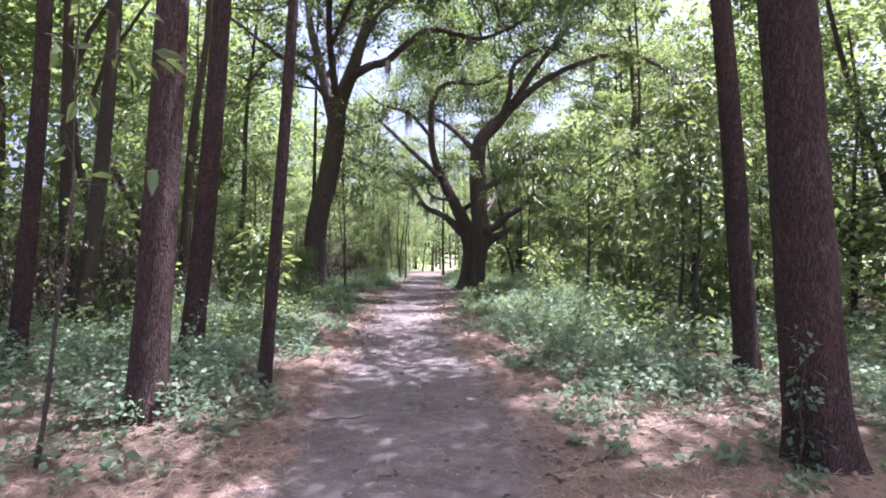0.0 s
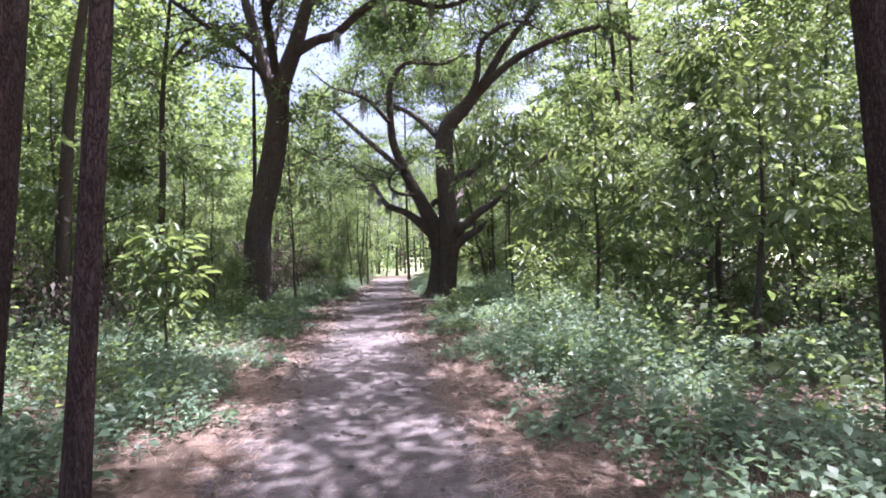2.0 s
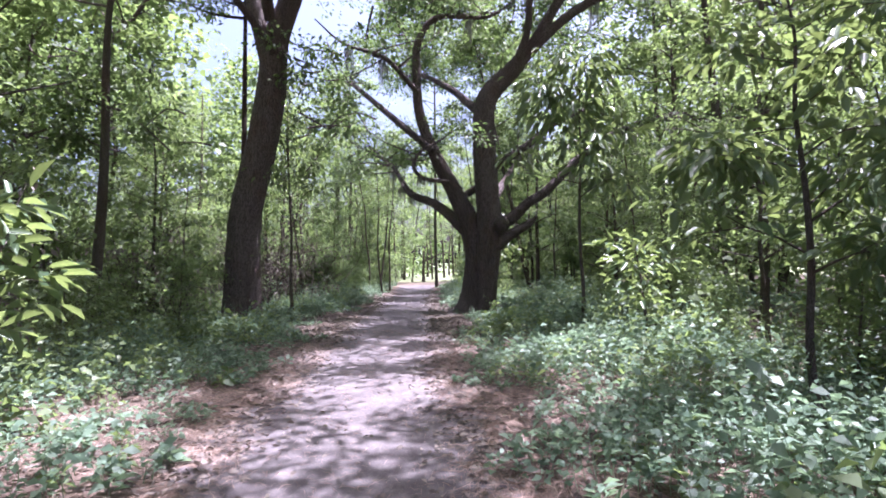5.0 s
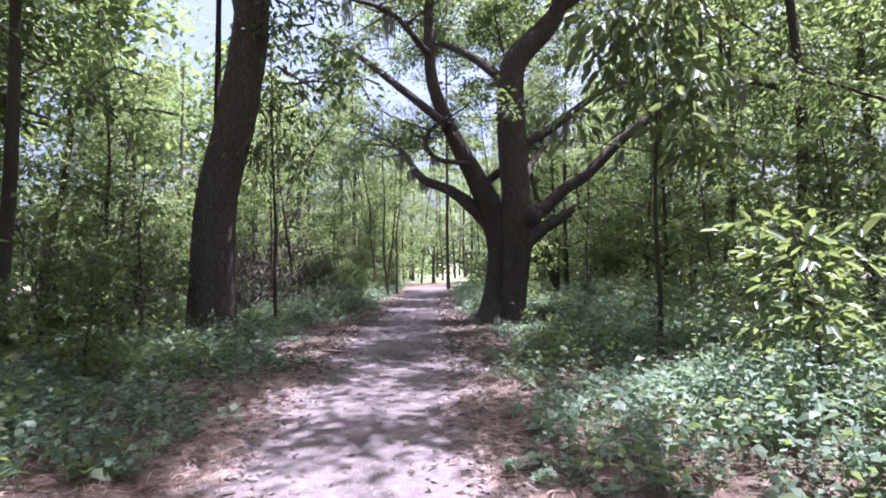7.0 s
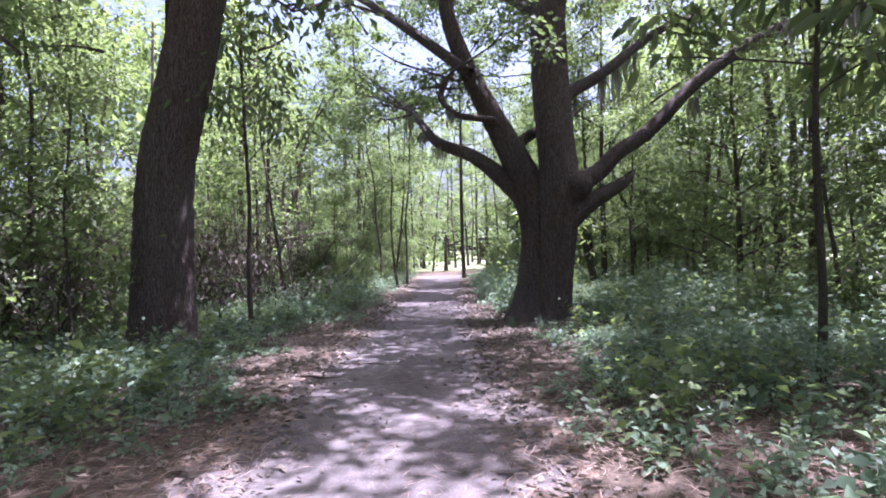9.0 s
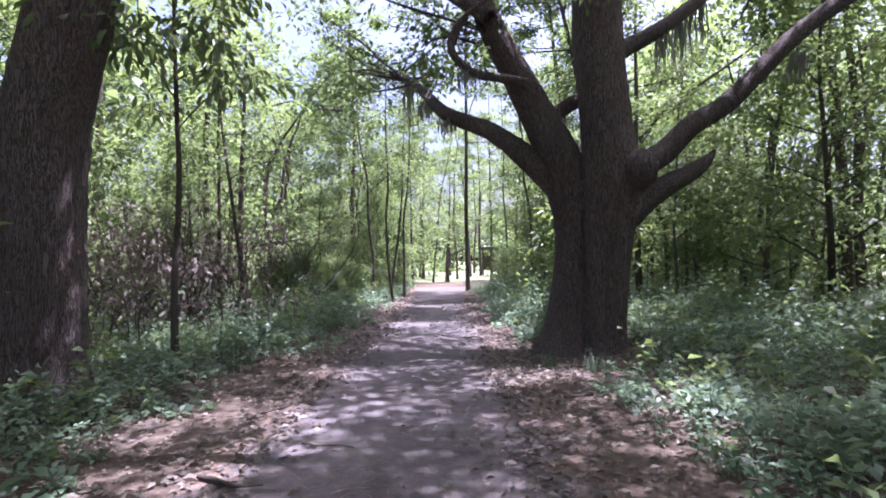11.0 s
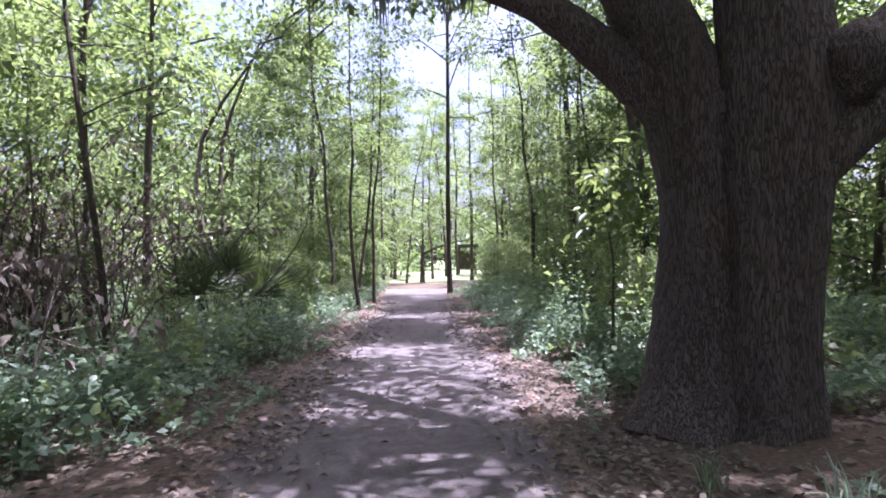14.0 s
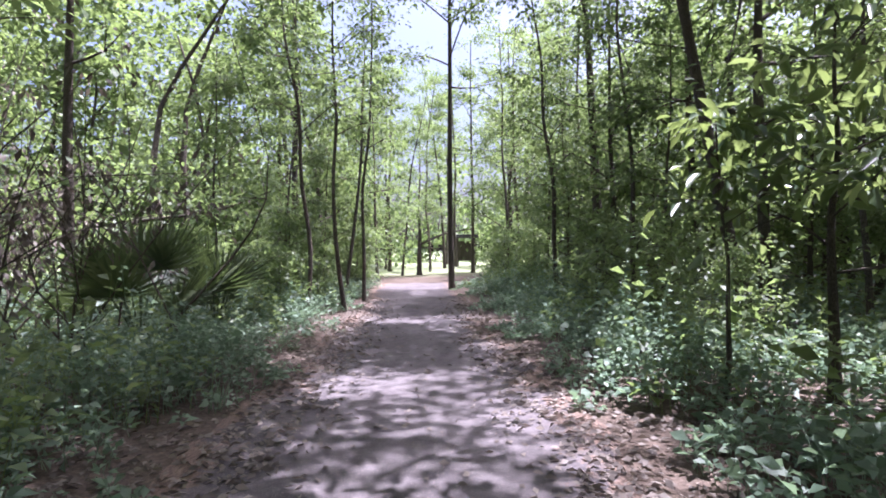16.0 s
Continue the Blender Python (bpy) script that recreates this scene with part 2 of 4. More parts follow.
def leaf_quads(at, way, length, width=0.5, rng=RNG, curl=0.12, round_leaf=False):
    """Pointed, folded leaves: each starts at a place and grows along its way."""
    n = len(at)
    d = unit(way)
    s = unit(np.cross(d, rng.normal(0, 1, (n, 3)) * (0.6, 0.6, 0.25) + (0, 0, 1.0)))
    up = np.cross(s, d)
    length = np.broadcast_to(np.asarray(length, float), (n,))[:, None]
    w = length * width * 0.5
    if width > 0.25 and round_leaf:
        lo, hi, tip = at + d * length * 0.28 + up * length * curl * 0.8, at + d * length * 0.66 + up * length * curl * 0.9, at + d * length - up * length * curl
        v = np.stack([at, lo + s * w, hi + s * w * 0.85, tip, hi - s * w * 0.85, lo - s * w], 1).reshape(-1, 3)
        k = np.arange(n)[:, None] * 6
        return v, np.vstack([k + (0, 1, 2, 3), k + (0, 3, 4, 5)])
    mid = at + d * length * 0.48 + up * length * curl
    v = np.stack([at, mid + s * w, at + d * length - up * length * curl * 0.6, mid - s * w], 1).reshape(-1, 3)
    return v, np.arange(n * 4).reshape(n, 4)


def path_x(y):
    return -0.05 - 1.17 * (1 / (1 + np.exp(-(np.asarray(y, float) - 9.5) / 3.6)))


def ground_z(x, y):
    """The ground's height: a shallow trodden path, small swells beside it."""
    x, y = np.asarray(x, float), np.asarray(y, float)
    off = np.abs(x - path_x(y))
    side = np.clip((off - 0.9) / 1.2, 0, 1)
    swell = 0.035 * np.sin(0.9 * x + 1.3) * np.sin(0.7 * y) + 0.05 * np.sin(0.31 * x - 0.4) * np.cos(0.23 * y + 1) + 0.02 * np.sin(2.9 * x + 1.7 * y)
    return -0.02 + side * (0.05 + swell) + (1 - side) * 0.012 * np.sin(1.7 * y + 2 * x) * np.sin(2.3 * x)


# ---- the ground and the path ----
def spread(lo, hi, step, reach):
    near = np.arange(lo, hi + step / 2, step)
    far = np.geomspace(1, reach, 22)
    return np.concatenate([lo - far[::-1], near, hi + far])


def sheet(xs, ys, height, name, mat):
    gx, gy = np.meshgrid(xs, ys)
    v = np.stack([gx, gy, height(gx, gy)], 2).reshape(-1, 3)
    i, j = np.meshgrid(np.arange(len(ys) - 1), np.arange(len(xs) - 1), indexing="ij")
    a = (i * len(xs) + j).ravel()
    return mesh_of(name, v, np.stack([a, a + 1, a + len(xs) + 1, a + len(xs)], 1), True)


ground = piece("ground", sheet(spread(-12, 11, 0.22, 2500), spread(-6, 48, 0.3, 2500), ground_z, "ground", GROUND), GROUND)
tagged(ground, "forest floor of pine straw and leaf litter", "ground", kind="structure")


def build_path():
    ys = np.arange(-8, 45.5, 0.2)
    acr = np.linspace(-1, 1, 25)
    rng = np.random.default_rng(3)
    wob = np.convolve(rng.normal(0, 0.35, len(ys) + 8), np.ones(9) / 9, "valid")[:len(ys)]
    wob2 = np.convolve(rng.normal(0, 0.35, len(ys) + 8), np.ones(9) / 9, "valid")[:len(ys)]
    half = np.where(acr[None, :] < 0, (1.52 + wob)[:, None], (1.45 + wob2)[:, None])
    gx = path_x(ys)[:, None] + acr[None, :] * half
    gy = np.broadcast_to(ys[:, None], gx.shape)
    v = np.stack([gx, gy, ground_z(gx, gy) + 0.008 - 0.03 * np.abs(acr) ** 12], 2).reshape(-1, 3)
    i, j = np.meshgrid(np.arange(len(ys) - 1), np.arange(24), indexing="ij")
    a = (i * 25 + j).ravel()
    me = mesh_of("path", v, np.stack([a, a + 1, a + 26, a + 25], 1), True)
    at = me.attributes.new("verge", "FLOAT", "POINT")
    at.data.foreach_set("value", np.broadcast_to(np.abs(acr) ** 2.4 * 0.5, gx.shape).astype(np.float32).ravel())
    return tagged(piece("path", me, PATH), "trodden grey dirt path strewn with pine straw at its edges", "path", kind="structure")


build_path()


# ---- trees ----
def tree_root(name, x, y, label, group="", category="tree"):
    root = new(name)
    root.location = (x, y, float(ground_z(x, y)) - 0.03)
    root.empty_display_size = 0.3
    return tagged(root, label, category, group)


def pine(x, y, r, lean, h, seed, detail=20):
    """A tall pine: a bare, plated trunk with short dead snags and a high tufted crown."""
    rng = np.random.default_rng(seed)
    root = tree_root("pine_tree", x, y, "tall pine with a bare plated reddish-brown trunk", "pines beside the path")
    bend = rng.uniform(-0.12, 0.12, 2)
    spine = [(lean[0] * z + bend[0] * math.sin(z / 3.0), lean[1] * z + bend[1] * math.sin(z / 3.3), z, r * (1 - 0.75 * (z / h) ** 1.1)) for z in np.linspace(0, h, 9)]
    bole = tube(spine, detail, 0.12 if detail > 14 else 0.5, 0.045, 0.28, seed)
    limbs, tips = [], []
    for k in range(30 if detail > 14 else 14):
        z = h * rng.uniform(0.62, 0.99)
        i = np.interp(z, [s[2] for s in spine], range(9))
        base = np.array(spine[int(i)][:2])
        a, ln = rng.uniform(0, 6.28), rng.uniform(1.0, 3.6 if detail > 14 else 2.4)
        end = (base[0] + ln * math.cos(a), base[1] + ln * math.sin(a), z + 0.5)
        limbs.append(tube([(lean[0] * z, lean[1] * z, z, 0.05), ((base[0] + end[0]) / 2, (base[1] + end[1]) / 2, z + 0.1, 0.035), (*end, 0.012)], 5, 0.5, 0.05, 0, seed + k))
        tips += [np.array(end), (np.array(end) + (base[0], base[1], z)) / 2]
    v, f = joined([bole, *limbs])
    piece("trunk", mesh_of("pine_trunk", v, f, True), PINE_BARK, root)
    c = np.repeat(np.array(tips), 48, 0)
    d = unit(rng.normal(0, 1, (len(c), 3)))
    v, f = leaf_quads(c + rng.normal(0, 0.22, c.shape), d, rng.uniform(0.2, 0.34, len(c)), 0.16, rng, 0.02)
    piece("crown", mesh_of("pine_crown", v, f), LEAF_PINE, root)
    return root


def crown_leaves(tips, count, spread_m, length, rng, droop=0.35, width=0.5, flat=0.45, round_leaf=False):
    tips = np.asarray(tips)
    share = rng.lognormal(0, 0.9, len(tips))
    c = tips[rng.choice(len(tips), count, p=share / share.sum())]
    off = rng.normal(0, 1, (count, 3)) * (spread_m, spread_m, spread_m * flat)
    d = unit(off + rng.normal(0, 0.5 * spread_m, (count, 3))) + (0, 0, -droop)
    return leaf_quads(c + off, d, length * rng.uniform(0.6, 1.25, count), width, rng, 0.12, round_leaf)


def broadleaf(x, y, h, r, low, reach, nbranch, nleaf, length, mat, label, group, seed, name="broadleaf_tree", lean=(0, 0), width=0.5, droop=0.35, sigma=0.3, bark=None, category="tree"):
    """A woodland tree or sapling: wavering trunk, rising branches, leaves in sprays round the twigs."""
    rng = np.random.default_rng(seed)
    root = tree_root(name, x, y, label, group, category)
    zs = np.linspace(0, h, 7)
    wav = np.cumsum(np.cumsum(rng.normal(0, 0.016 * h / 6, (7, 2)), 0) + rng.normal(0, 0.02 * h / 6, (7, 2)), 0)
    wav = (wav - wav[0]) * (2.0 if r < 0.1 else 1.0)
    spine = np.column_stack([wav[:, 0] + lean[0] * zs, wav[:, 1] + lean[1] * zs, zs, r * (1 - 0.85 * zs / h) + 0.004])
    chunks, tips = [tube(spine, 7, max(0.25, h / 24), 0.06, 0.2, seed)], []
    for k in range(nbranch):
        q = low + (1 - low) * (k + rng.uniform(0, 1)) / nbranch
        z = q * h
        b = np.array([np.interp(z, zs, spine[:, i]) for i in range(4)])
        a, rise = k * 2.4 + rng.uniform(-0.5, 0.5), rng.uniform(0.15, 0.7)
        ln = reach * (1.05 - 0.6 * (q - low) / (1.001 - low)) * rng.uniform(0.6, 1.15)
        way = np.array([math.cos(a), math.sin(a), rise])
        mid = b[:3] + way * ln * 0.5 + rng.normal(0, 0.08 * ln, 3)
        end = b[:3] + way * ln * (1, 1, 0.8) + rng.normal(0, 0.1 * ln, 3)
        br = max(0.006, b[3] * 0.45)
        chunks.append(tube([(*b[:3], br), (*mid, br * 0.65), (*end, 0.005)], 4, 0.7, 0.05, 0, seed + k))
        tips += [end, mid * 0.45 + end * 0.55, mid]
        for _ in range(2):
            e = mid + unit(way + rng.normal(0, 0.7, 3)) * ln * rng.uniform(0.3, 0.55)
            chunks.append(tube([(*mid, br * 0.5), (*((mid + e) / 2 + rng.normal(0, 0.05 * ln, 3)), br * 0.35), (*e, 0.004)], 3, 0.9, 0.05, 0, seed + k))
            tips += [e, (mid + e) / 2]
    tips.append(spine[-1, :3])
    v, f = joined(chunks)
    piece("trunk", mesh_of("trunk", v, f, True), bark or THIN_BARK, root)
    v, f = crown_leaves(tips, nleaf, sigma, length, rng, droop, width, round_leaf=mat is LEAF_BIG)
    v[:, 2] = np.maximum(v[:, 2], 0.02)
    piece("crown", mesh_of("crown", v, f), mat, root)
    return root


def live_oak(x, y, stems, limbs, label, seed, nleaf, thin=0.0):
    """A spreading live oak: stems and limbs are lines of x, y, z, radius in the world."""
    rng = np.random.default_rng(seed)
    root = tree_root("live_oak_tree", x, y, label)
    move = np.array((*root.location, 0))
    v, f = joined([tube(np.array(s) - move, 30, 0.1, 0.04, 0.3, seed + i) for i, s in enumerate(stems)])
    piece("trunk", mesh_of("oak_trunk", v, f, True), OAK_BARK, root)
    tips, twigs = [], []
    for i, s in enumerate(limbs):
        s = np.array(s) - move
        piece("limb", mesh_of("oak_limb", *tube(s, 14, 0.14, 0.06, 0, seed + 20 + i), True), OAK_BARK, root)
    for i, s in enumerate([*stems, *limbs]):
        line = smooth_line(np.array(s) - move, 0.4)
        for p in line:
            if (p[2] < 9.3 and not (p[3] < 0.08 and p[2] > 4.6)) or p[3] > 0.11 or (p[0] + move[0] < -2.0 and rng.uniform() < thin):
                continue
            for _ in range(1 if p[3] > 0.12 else 3):
                way = unit(rng.normal(0, 1, 3) * (1, 1, 0.6) + (0, 0.8, 0.6))
                ln = rng.uniform(0.7, 2.3)
                e = p[:3] + way * ln
                twigs.append(tube([(*p[:3], min(0.035, p[3] * 0.5)), (*(p[:3] + way * ln * 0.5 + rng.normal(0, 0.12, 3)), 0.018), (*e, 0.005)], 4, 0.4, 0.05, 0, i))
                tips += [e, e + rng.normal(0, 0.3, 3), p[:3] + way * ln * 0.65]
    v, f = joined(twigs)
    tagged(piece("twig_spray", mesh_of("oak_twigs", v, f, True), OAK_BARK, root), kind="stuff")
    v, f = crown_leaves(tips, nleaf, 0.24, 0.15, rng, 0.3, 0.5)
    piece("crown", mesh_of("oak_crown", v, f), LEAF_OAK, root)
    return root, tips


# pines at the start
for i, (x, y, r, lean, h) in enumerate([(-2.82, 5.05, 0.17, (0.042, 0.0), 17), (-3.48, 7.3, 0.15, (0.055, 0.01), 18), (-2.12, 6.3, 0.078, (0.06, 0.0), 13),
                                        (4.0, 7.0, 0.15, (-0.075, 0.02), 17), (2.92, 4.12, 0.222, (-0.05, 0.01), 19)]):
    pine(x, y, r, lean, h, 40 + i, 32)

# the two live oaks
OAK_L_STEMS = [[(-5.32, 21.8, -0.1, 0.5), (-5.28, 21.8, 1.0, 0.47), (-5.18, 21.8, 3.0, 0.43), (-4.75, 21.8, 4.8, 0.42), (-4.45, 21.8, 6.4, 0.4), (-4.3, 21.8, 7.8, 0.34), (-3.74, 21.7, 9.2, 0.27), (-3.2, 21.5, 10.8, 0.19), (-2.6, 21.3, 13.0, 0.1), (-2.2, 21.2, 14.4, 0.04)]]
OAK_L_LIMBS = [[(-4.5, 21.8, 7.2, 0.27), (-4.85, 21.8, 8.6, 0.22), (-5.1, 21.8, 9.7, 0.19), (-5.5, 21.8, 11.3, 0.15), (-5.8, 22, 14.0, 0.06)],
               [(-3.8, 21.7, 9.0, 0.2), (-2.9, 21.4, 9.35, 0.17), (-2.2, 21.2, 9.5, 0.15), (-0.5, 20.9, 10.6, 0.12), (1.6, 20.7, 10.2, 0.08), (3.4, 20.4, 10.9, 0.03)],
               [(-5.0, 21.8, 9.3, 0.12), (-5.9, 21.9, 10.0, 0.1), (-7.3, 22, 9.8, 0.08), (-8.4, 22, 8.5, 0.05), (-9.2, 22, 7.8, 0.02)],
               [(-3.4, 21.5, 10.1, 0.13), (-2.4, 21.2, 11.6, 0.1), (-0.8, 20.8, 12.2, 0.07), (1.2, 20.4, 13.4, 0.03)],
               [(-4.9, 21.8, 8.8, 0.11), (-4.4, 22.5, 10.4, 0.09), (-4.5, 23.5, 12.4, 0.04)],
               # next two limbs are added overhead to shade the path and left verge
               [(-4.4, 21.6, 8.3, 0.16), (-4.2, 19.5, 9.9, 0.12), (-3.6, 16.8, 11.2, 0.09), (-3.3, 14.4, 11.8, 0.06), (-3.0, 12.2, 12.2, 0.03)],
               [(-4.3, 20.0, 9.5, 0.09), (-2.9, 18.0, 10.8, 0.07), (-1.6, 16.2, 11.6, 0.05), (-0.6, 14.6, 12.0, 0.02)],
               [(-4.3, 21.5, 7.4, 0.12), (-4.9, 19.9, 8.2, 0.09), (-6.0, 18.0, 8.8, 0.06), (-6.8, 16.3, 9.2, 0.03)]]
OAK_R_STEMS = [[(0.98, 24.5, -0.1, 0.42), (1.12, 24.6, 0.8, 0.37), (1.2, 24.68, 1.7, 0.34), (1.14, 24.7, 2.4, 0.38), (0.95, 24.7, 3.0, 0.34), (0.57, 24.7, 3.8, 0.28), (-0.1, 24.7, 5.15, 0.21), (-0.55, 24.7, 6.45, 0.165), (-0.62, 24.7, 7.8, 0.14), (-0.55, 24.7, 8.8, 0.12), (0.1, 24.6, 9.55, 0.09), (1.7, 24.5, 9.5, 0.05), (2.6, 24.4, 10.0, 0.02)],
               [(1.4, 24.3, -0.1, 0.36), (1.5, 24.33, 0.9, 0.35), (1.58, 24.33, 1.8, 0.38), (1.64, 24.35, 2.6, 0.42), (1.6, 24.4, 3.6, 0.38), (1.52, 24.5, 5.2, 0.37), (1.65, 24.6, 6.8, 0.33), (2.5, 24.7, 7.8, 0.28), (3.3, 24.8, 8.8, 0.2), (4.3, 24.9, 10.4, 0.15), (5.9, 25.2, 12.4, 0.08), (6.6, 25.3, 13.6, 0.03)]]
OAK_R_LIMBS = [[(0.98, 24.65, 2.5, 0.24), (0.46, 24.75, 3.02, 0.19), (-0.12, 24.8, 3.48, 0.145), (-0.82, 24.85, 3.78, 0.12), (-1.15, 25.4, 4.25, 0.09), (-1.6, 27.0, 5.1, 0.075), (-2.4, 29.3, 6.0, 0.05), (-3.6, 31.0, 6.8, 0.02)],
               [(1.8, 24.2, 2.65, 0.25), (2.1, 24.2, 2.8, 0.21), (2.42, 24.25, 2.98, 0.185), (2.87, 24.3, 3.4, 0.165), (3.35, 24.3, 3.68, 0.155), (3.8, 24.3, 4.1, 0.145), (4.6, 24.3, 4.85, 0.13), (6.0, 24.3, 5.7, 0.12), (7.8, 24.3, 6.15, 0.1), (9.0, 24.2, 5.85, 0.08), (10.8, 24.1, 6.2, 0.03)],
               [(1.72, 24.2, 2.0, 0.27), (2.1, 24.12, 2.3, 0.2), (2.45, 24.1, 2.5, 0.16), (2.75, 24.1, 2.66, 0.135), (2.95, 24.1, 2.8, 0.1), (3.1, 24.1, 2.98, 0.02)],
               [(1.88, 24.1, 2.45, 0.12), (1.95, 24.0, 2.62, 0.24), (1.98, 23.98, 2.82, 0.22), (2.0, 24.0, 2.98, 0.06)],
               [(0.35, 24.3, 4.1, 0.08), (-0.05, 24.2, 4.15, 0.07), (-0.45, 24.1, 4.2, 0.065), (-0.75, 24.1, 4.55, 0.06), (-0.62, 24.1, 4.95, 0.05), (-0.3, 24.0, 5.2, 0.02)],
               [(1.6, 24.7, 4.4, 0.16), (2.1, 25.0, 4.85, 0.15), (2.9, 25.3, 5.35, 0.13), (4.4, 26.0, 6.5, 0.09), (6.0, 26.6, 7.2, 0.04)],
               # these two limbs are added so their leaves shade the path beyond the oak
               [(1.6, 24.6, 6.2, 0.16), (0.6, 26.0, 7.6, 0.12), (-0.4, 27.4, 8.6, 0.08), (-1.2, 29.0, 9.2, 0.03)],
               [(-0.15, 24.3, 5.1, 0.12), (-1.8, 25.5, 6.8, 0.1), (-3.0, 27.2, 8.2, 0.08), (-3.6, 29.6, 9.2, 0.06), (-3.3, 32.2, 10.0, 0.03)],
               [(1.3, 24.6, 2.4, 0.28), (1.5, 25.4, 2.75, 0.24), (1.75, 26.3, 3.2, 0.21), (2.2, 27.6, 4.0, 0.17), (3.0, 29.5, 5.2, 0.1), (3.8, 31.5, 6.3, 0.03)],
               [(0.7, 24.85, 3.5, 0.13), (1.05, 24.95, 3.85, 0.12), (1.5, 25.0, 4.1, 0.11)],
               [(2.7, 24.75, 8.0, 0.18), (4.0, 24.4, 9.2, 0.16), (5.2, 24.3, 9.95, 0.14), (6.8, 24.3, 10.6, 0.12), (8.5, 24.2, 10.8, 0.1), (10.5, 24.0, 9.75, 0.075), (12.2, 24.0, 9.1, 0.03)],
               [(2.6, 24.6, 7.9, 0.14), (3.0, 24.4, 9.0, 0.12), (3.2, 24.2, 10.3, 0.1), (4.5, 24, 11.0, 0.07), (5.6, 23.9, 10.6, 0.03)],
               [(-0.6, 24.3, 7.0, 0.09), (-1.6, 24.0, 8.0, 0.07), (-2.8, 23.6, 8.3, 0.04), (-3.6, 23.2, 8.9, 0.02)]]
oak_l, tips_l = live_oak(-5.3, 21.8, OAK_L_STEMS, OAK_L_LIMBS, "live oak with a thick dark trunk leaning over the path", 11, 11000)
oak_r, tips_r = live_oak(1.2, 24.3, OAK_R_STEMS, OAK_R_LIMBS, "massive forked live oak with a broken limb stub beside the path", 12, 17000, 0.8)


oak_r.location.x += 0.07
oak_l.location.x -= 0.05
oak_l.location.y += 0.3

# ---- the woods on both sides ----
def clear_of(x, y, gap, placed, dist):
    return abs(x - path_x(y)) > gap and all((x - a) ** 2 + (y - b) ** 2 > dist * dist for a, b in placed)


GLADES = [(-12.0, 33.0, 6.5), (-8.8, 37.5, 3.4), (-10.5, 42.0, 4.5), (2.7, 15.2, 2.0), (2.8, 8.5, 0.8), (-3.2, 21.0, 1.1), (-2.2, 16.6, 0.8), (0.1, 3.2, 0.9), (-2.4, 3.2, 1.2), (-4.2, 4.6, 2.4), (-4.2, 12.3, 2.2), (7.0, 27.0, 2.2), (3.8, 23.4, 1.6), (-8.0, 28.5, 3.4), (-0.6, 25.2, 0.9), (1.2, 27.6, 1.3), (2.4, 29.6, 1.2)]      # ground spots kept sunlit by holes left in the added canopy: x, y, radius

BARE = [(-5.2, 25.6, 2.5), (-5.0, 19.2, 1.7), (-4.5, 16.6, 1.3), (-4.2, 11.5, 2.3), (-7.6, 34.5, 1.9), (-8.9, 38.0, 2.6), (-6.4, 31.0, 1.8), (-3.6, 22.8, 1.6), (-3.7, 17.4, 2.0), (-4.5, 14.8, 1.5), (-4.0, 28.4, 1.1), (-5.2, 31.0, 1.3), (-8.0, 35.6, 1.6), (-6.0, 35.4, 1.6), (-5.7, 38.6, 1.6)]      # no saplings here, only dead brush


def scatter(kinds, n, xs, ys, gap, dist, scale, placed, seed, open_too=True):
    rng = np.random.default_rng(seed)
    made = 0
    for _ in range(n * 40):
        x, y = rng.uniform(*xs), rng.uniform(*ys)
        glade = any((x - a) ** 2 + (y - b) ** 2 < r * r for a, b, r in GLADES)
        if made < n and clear_of(x, y, gap, placed, dist) and (open_too or not glade) and all((x - a) ** 2 + (y - b) ** 2 > r * r for a, b, r in BARE):
            s = rng.uniform(*scale)
            copy_thing(kinds[made % len(kinds)], pose(x, y, float(ground_z(x, y)) - 0.03, 0, 0, rng.uniform(0, 360)) @ Matrix.Scale(s, 4))
            placed.append((x, y))
            made += 1


PLACED = [(-2.82, 5.05), (-3.4, 7.3), (-1.83, 6.1), (4.0, 7.0), (2.88, 4.1), (-5.3, 21.8), (1.2, 24.3), (-4.2, 12.3), (2.0, 27.2), (-4.8, 31.0), (0.02, 41.5), (3.0, 12.0), (6.5, 13.6), (-7.2, 32.4), (2.2, 14.9), (3.06, 18.7),
          (0.9, 23.2), (2.2, 23.4), (2.6, 24.4), (1.9, 22.4), (-4.6, 20.6), (-5.6, 20.6), (-3.9, 21.5), (-4.5, 30.0), (-5.6, 29.8), (1.4, 26.0), (-4.4, 12.9), (-5.7, 12.7), (-4.2, 11.3), (-5.2, 10.6), (-4.0, 15.2), (-6.2, 14.4), (3.6, 26.9), (2.9, 26.0), (4.6, 27.2), (3.5, 9.6), (3.8, 11.0), (3.5, 14.4), (2.9, 10.4), (3.3, 16.0), (2.9, 17.4), (3.2, 19.8), (3.0, 21.4), (3.8, 20.4), (3.6, 22.6)]
TALL = [broadleaf(sx, sy, h, r, 0.55, re * 0.78, 21, 4300, 0.2, LEAF_WOOD, "tall woodland tree with a spreading light green crown", "tall trees of the woods", 50 + i, sigma=0.21)
        for i, (sx, sy, h, r, re) in enumerate([(-8.5, 12.0, 16, 0.15, 4.2), (8.6, 23.5, 17, 0.16, 4.6), (-5.6, 43.0, 15, 0.14, 4.4)])]
SLENDER = [broadleaf(sx, sy, h, r, 0.24, re * 1.2, 15, 4300, 0.12, LEAF_WOOD, "slender woodland tree with a thin dark trunk and light green leaves", "slender trees in the woods", 60 + i, sigma=0.19)
           for i, (sx, sy, h, r, re) in enumerate([(-7.5, 16.5, 11, 0.08, 1.9), (6.8, 18.5, 12, 0.09, 2.1), (-9.5, 27, 10, 0.07, 2.0), (4.6, 31.5, 12, 0.1, 2.2)])]
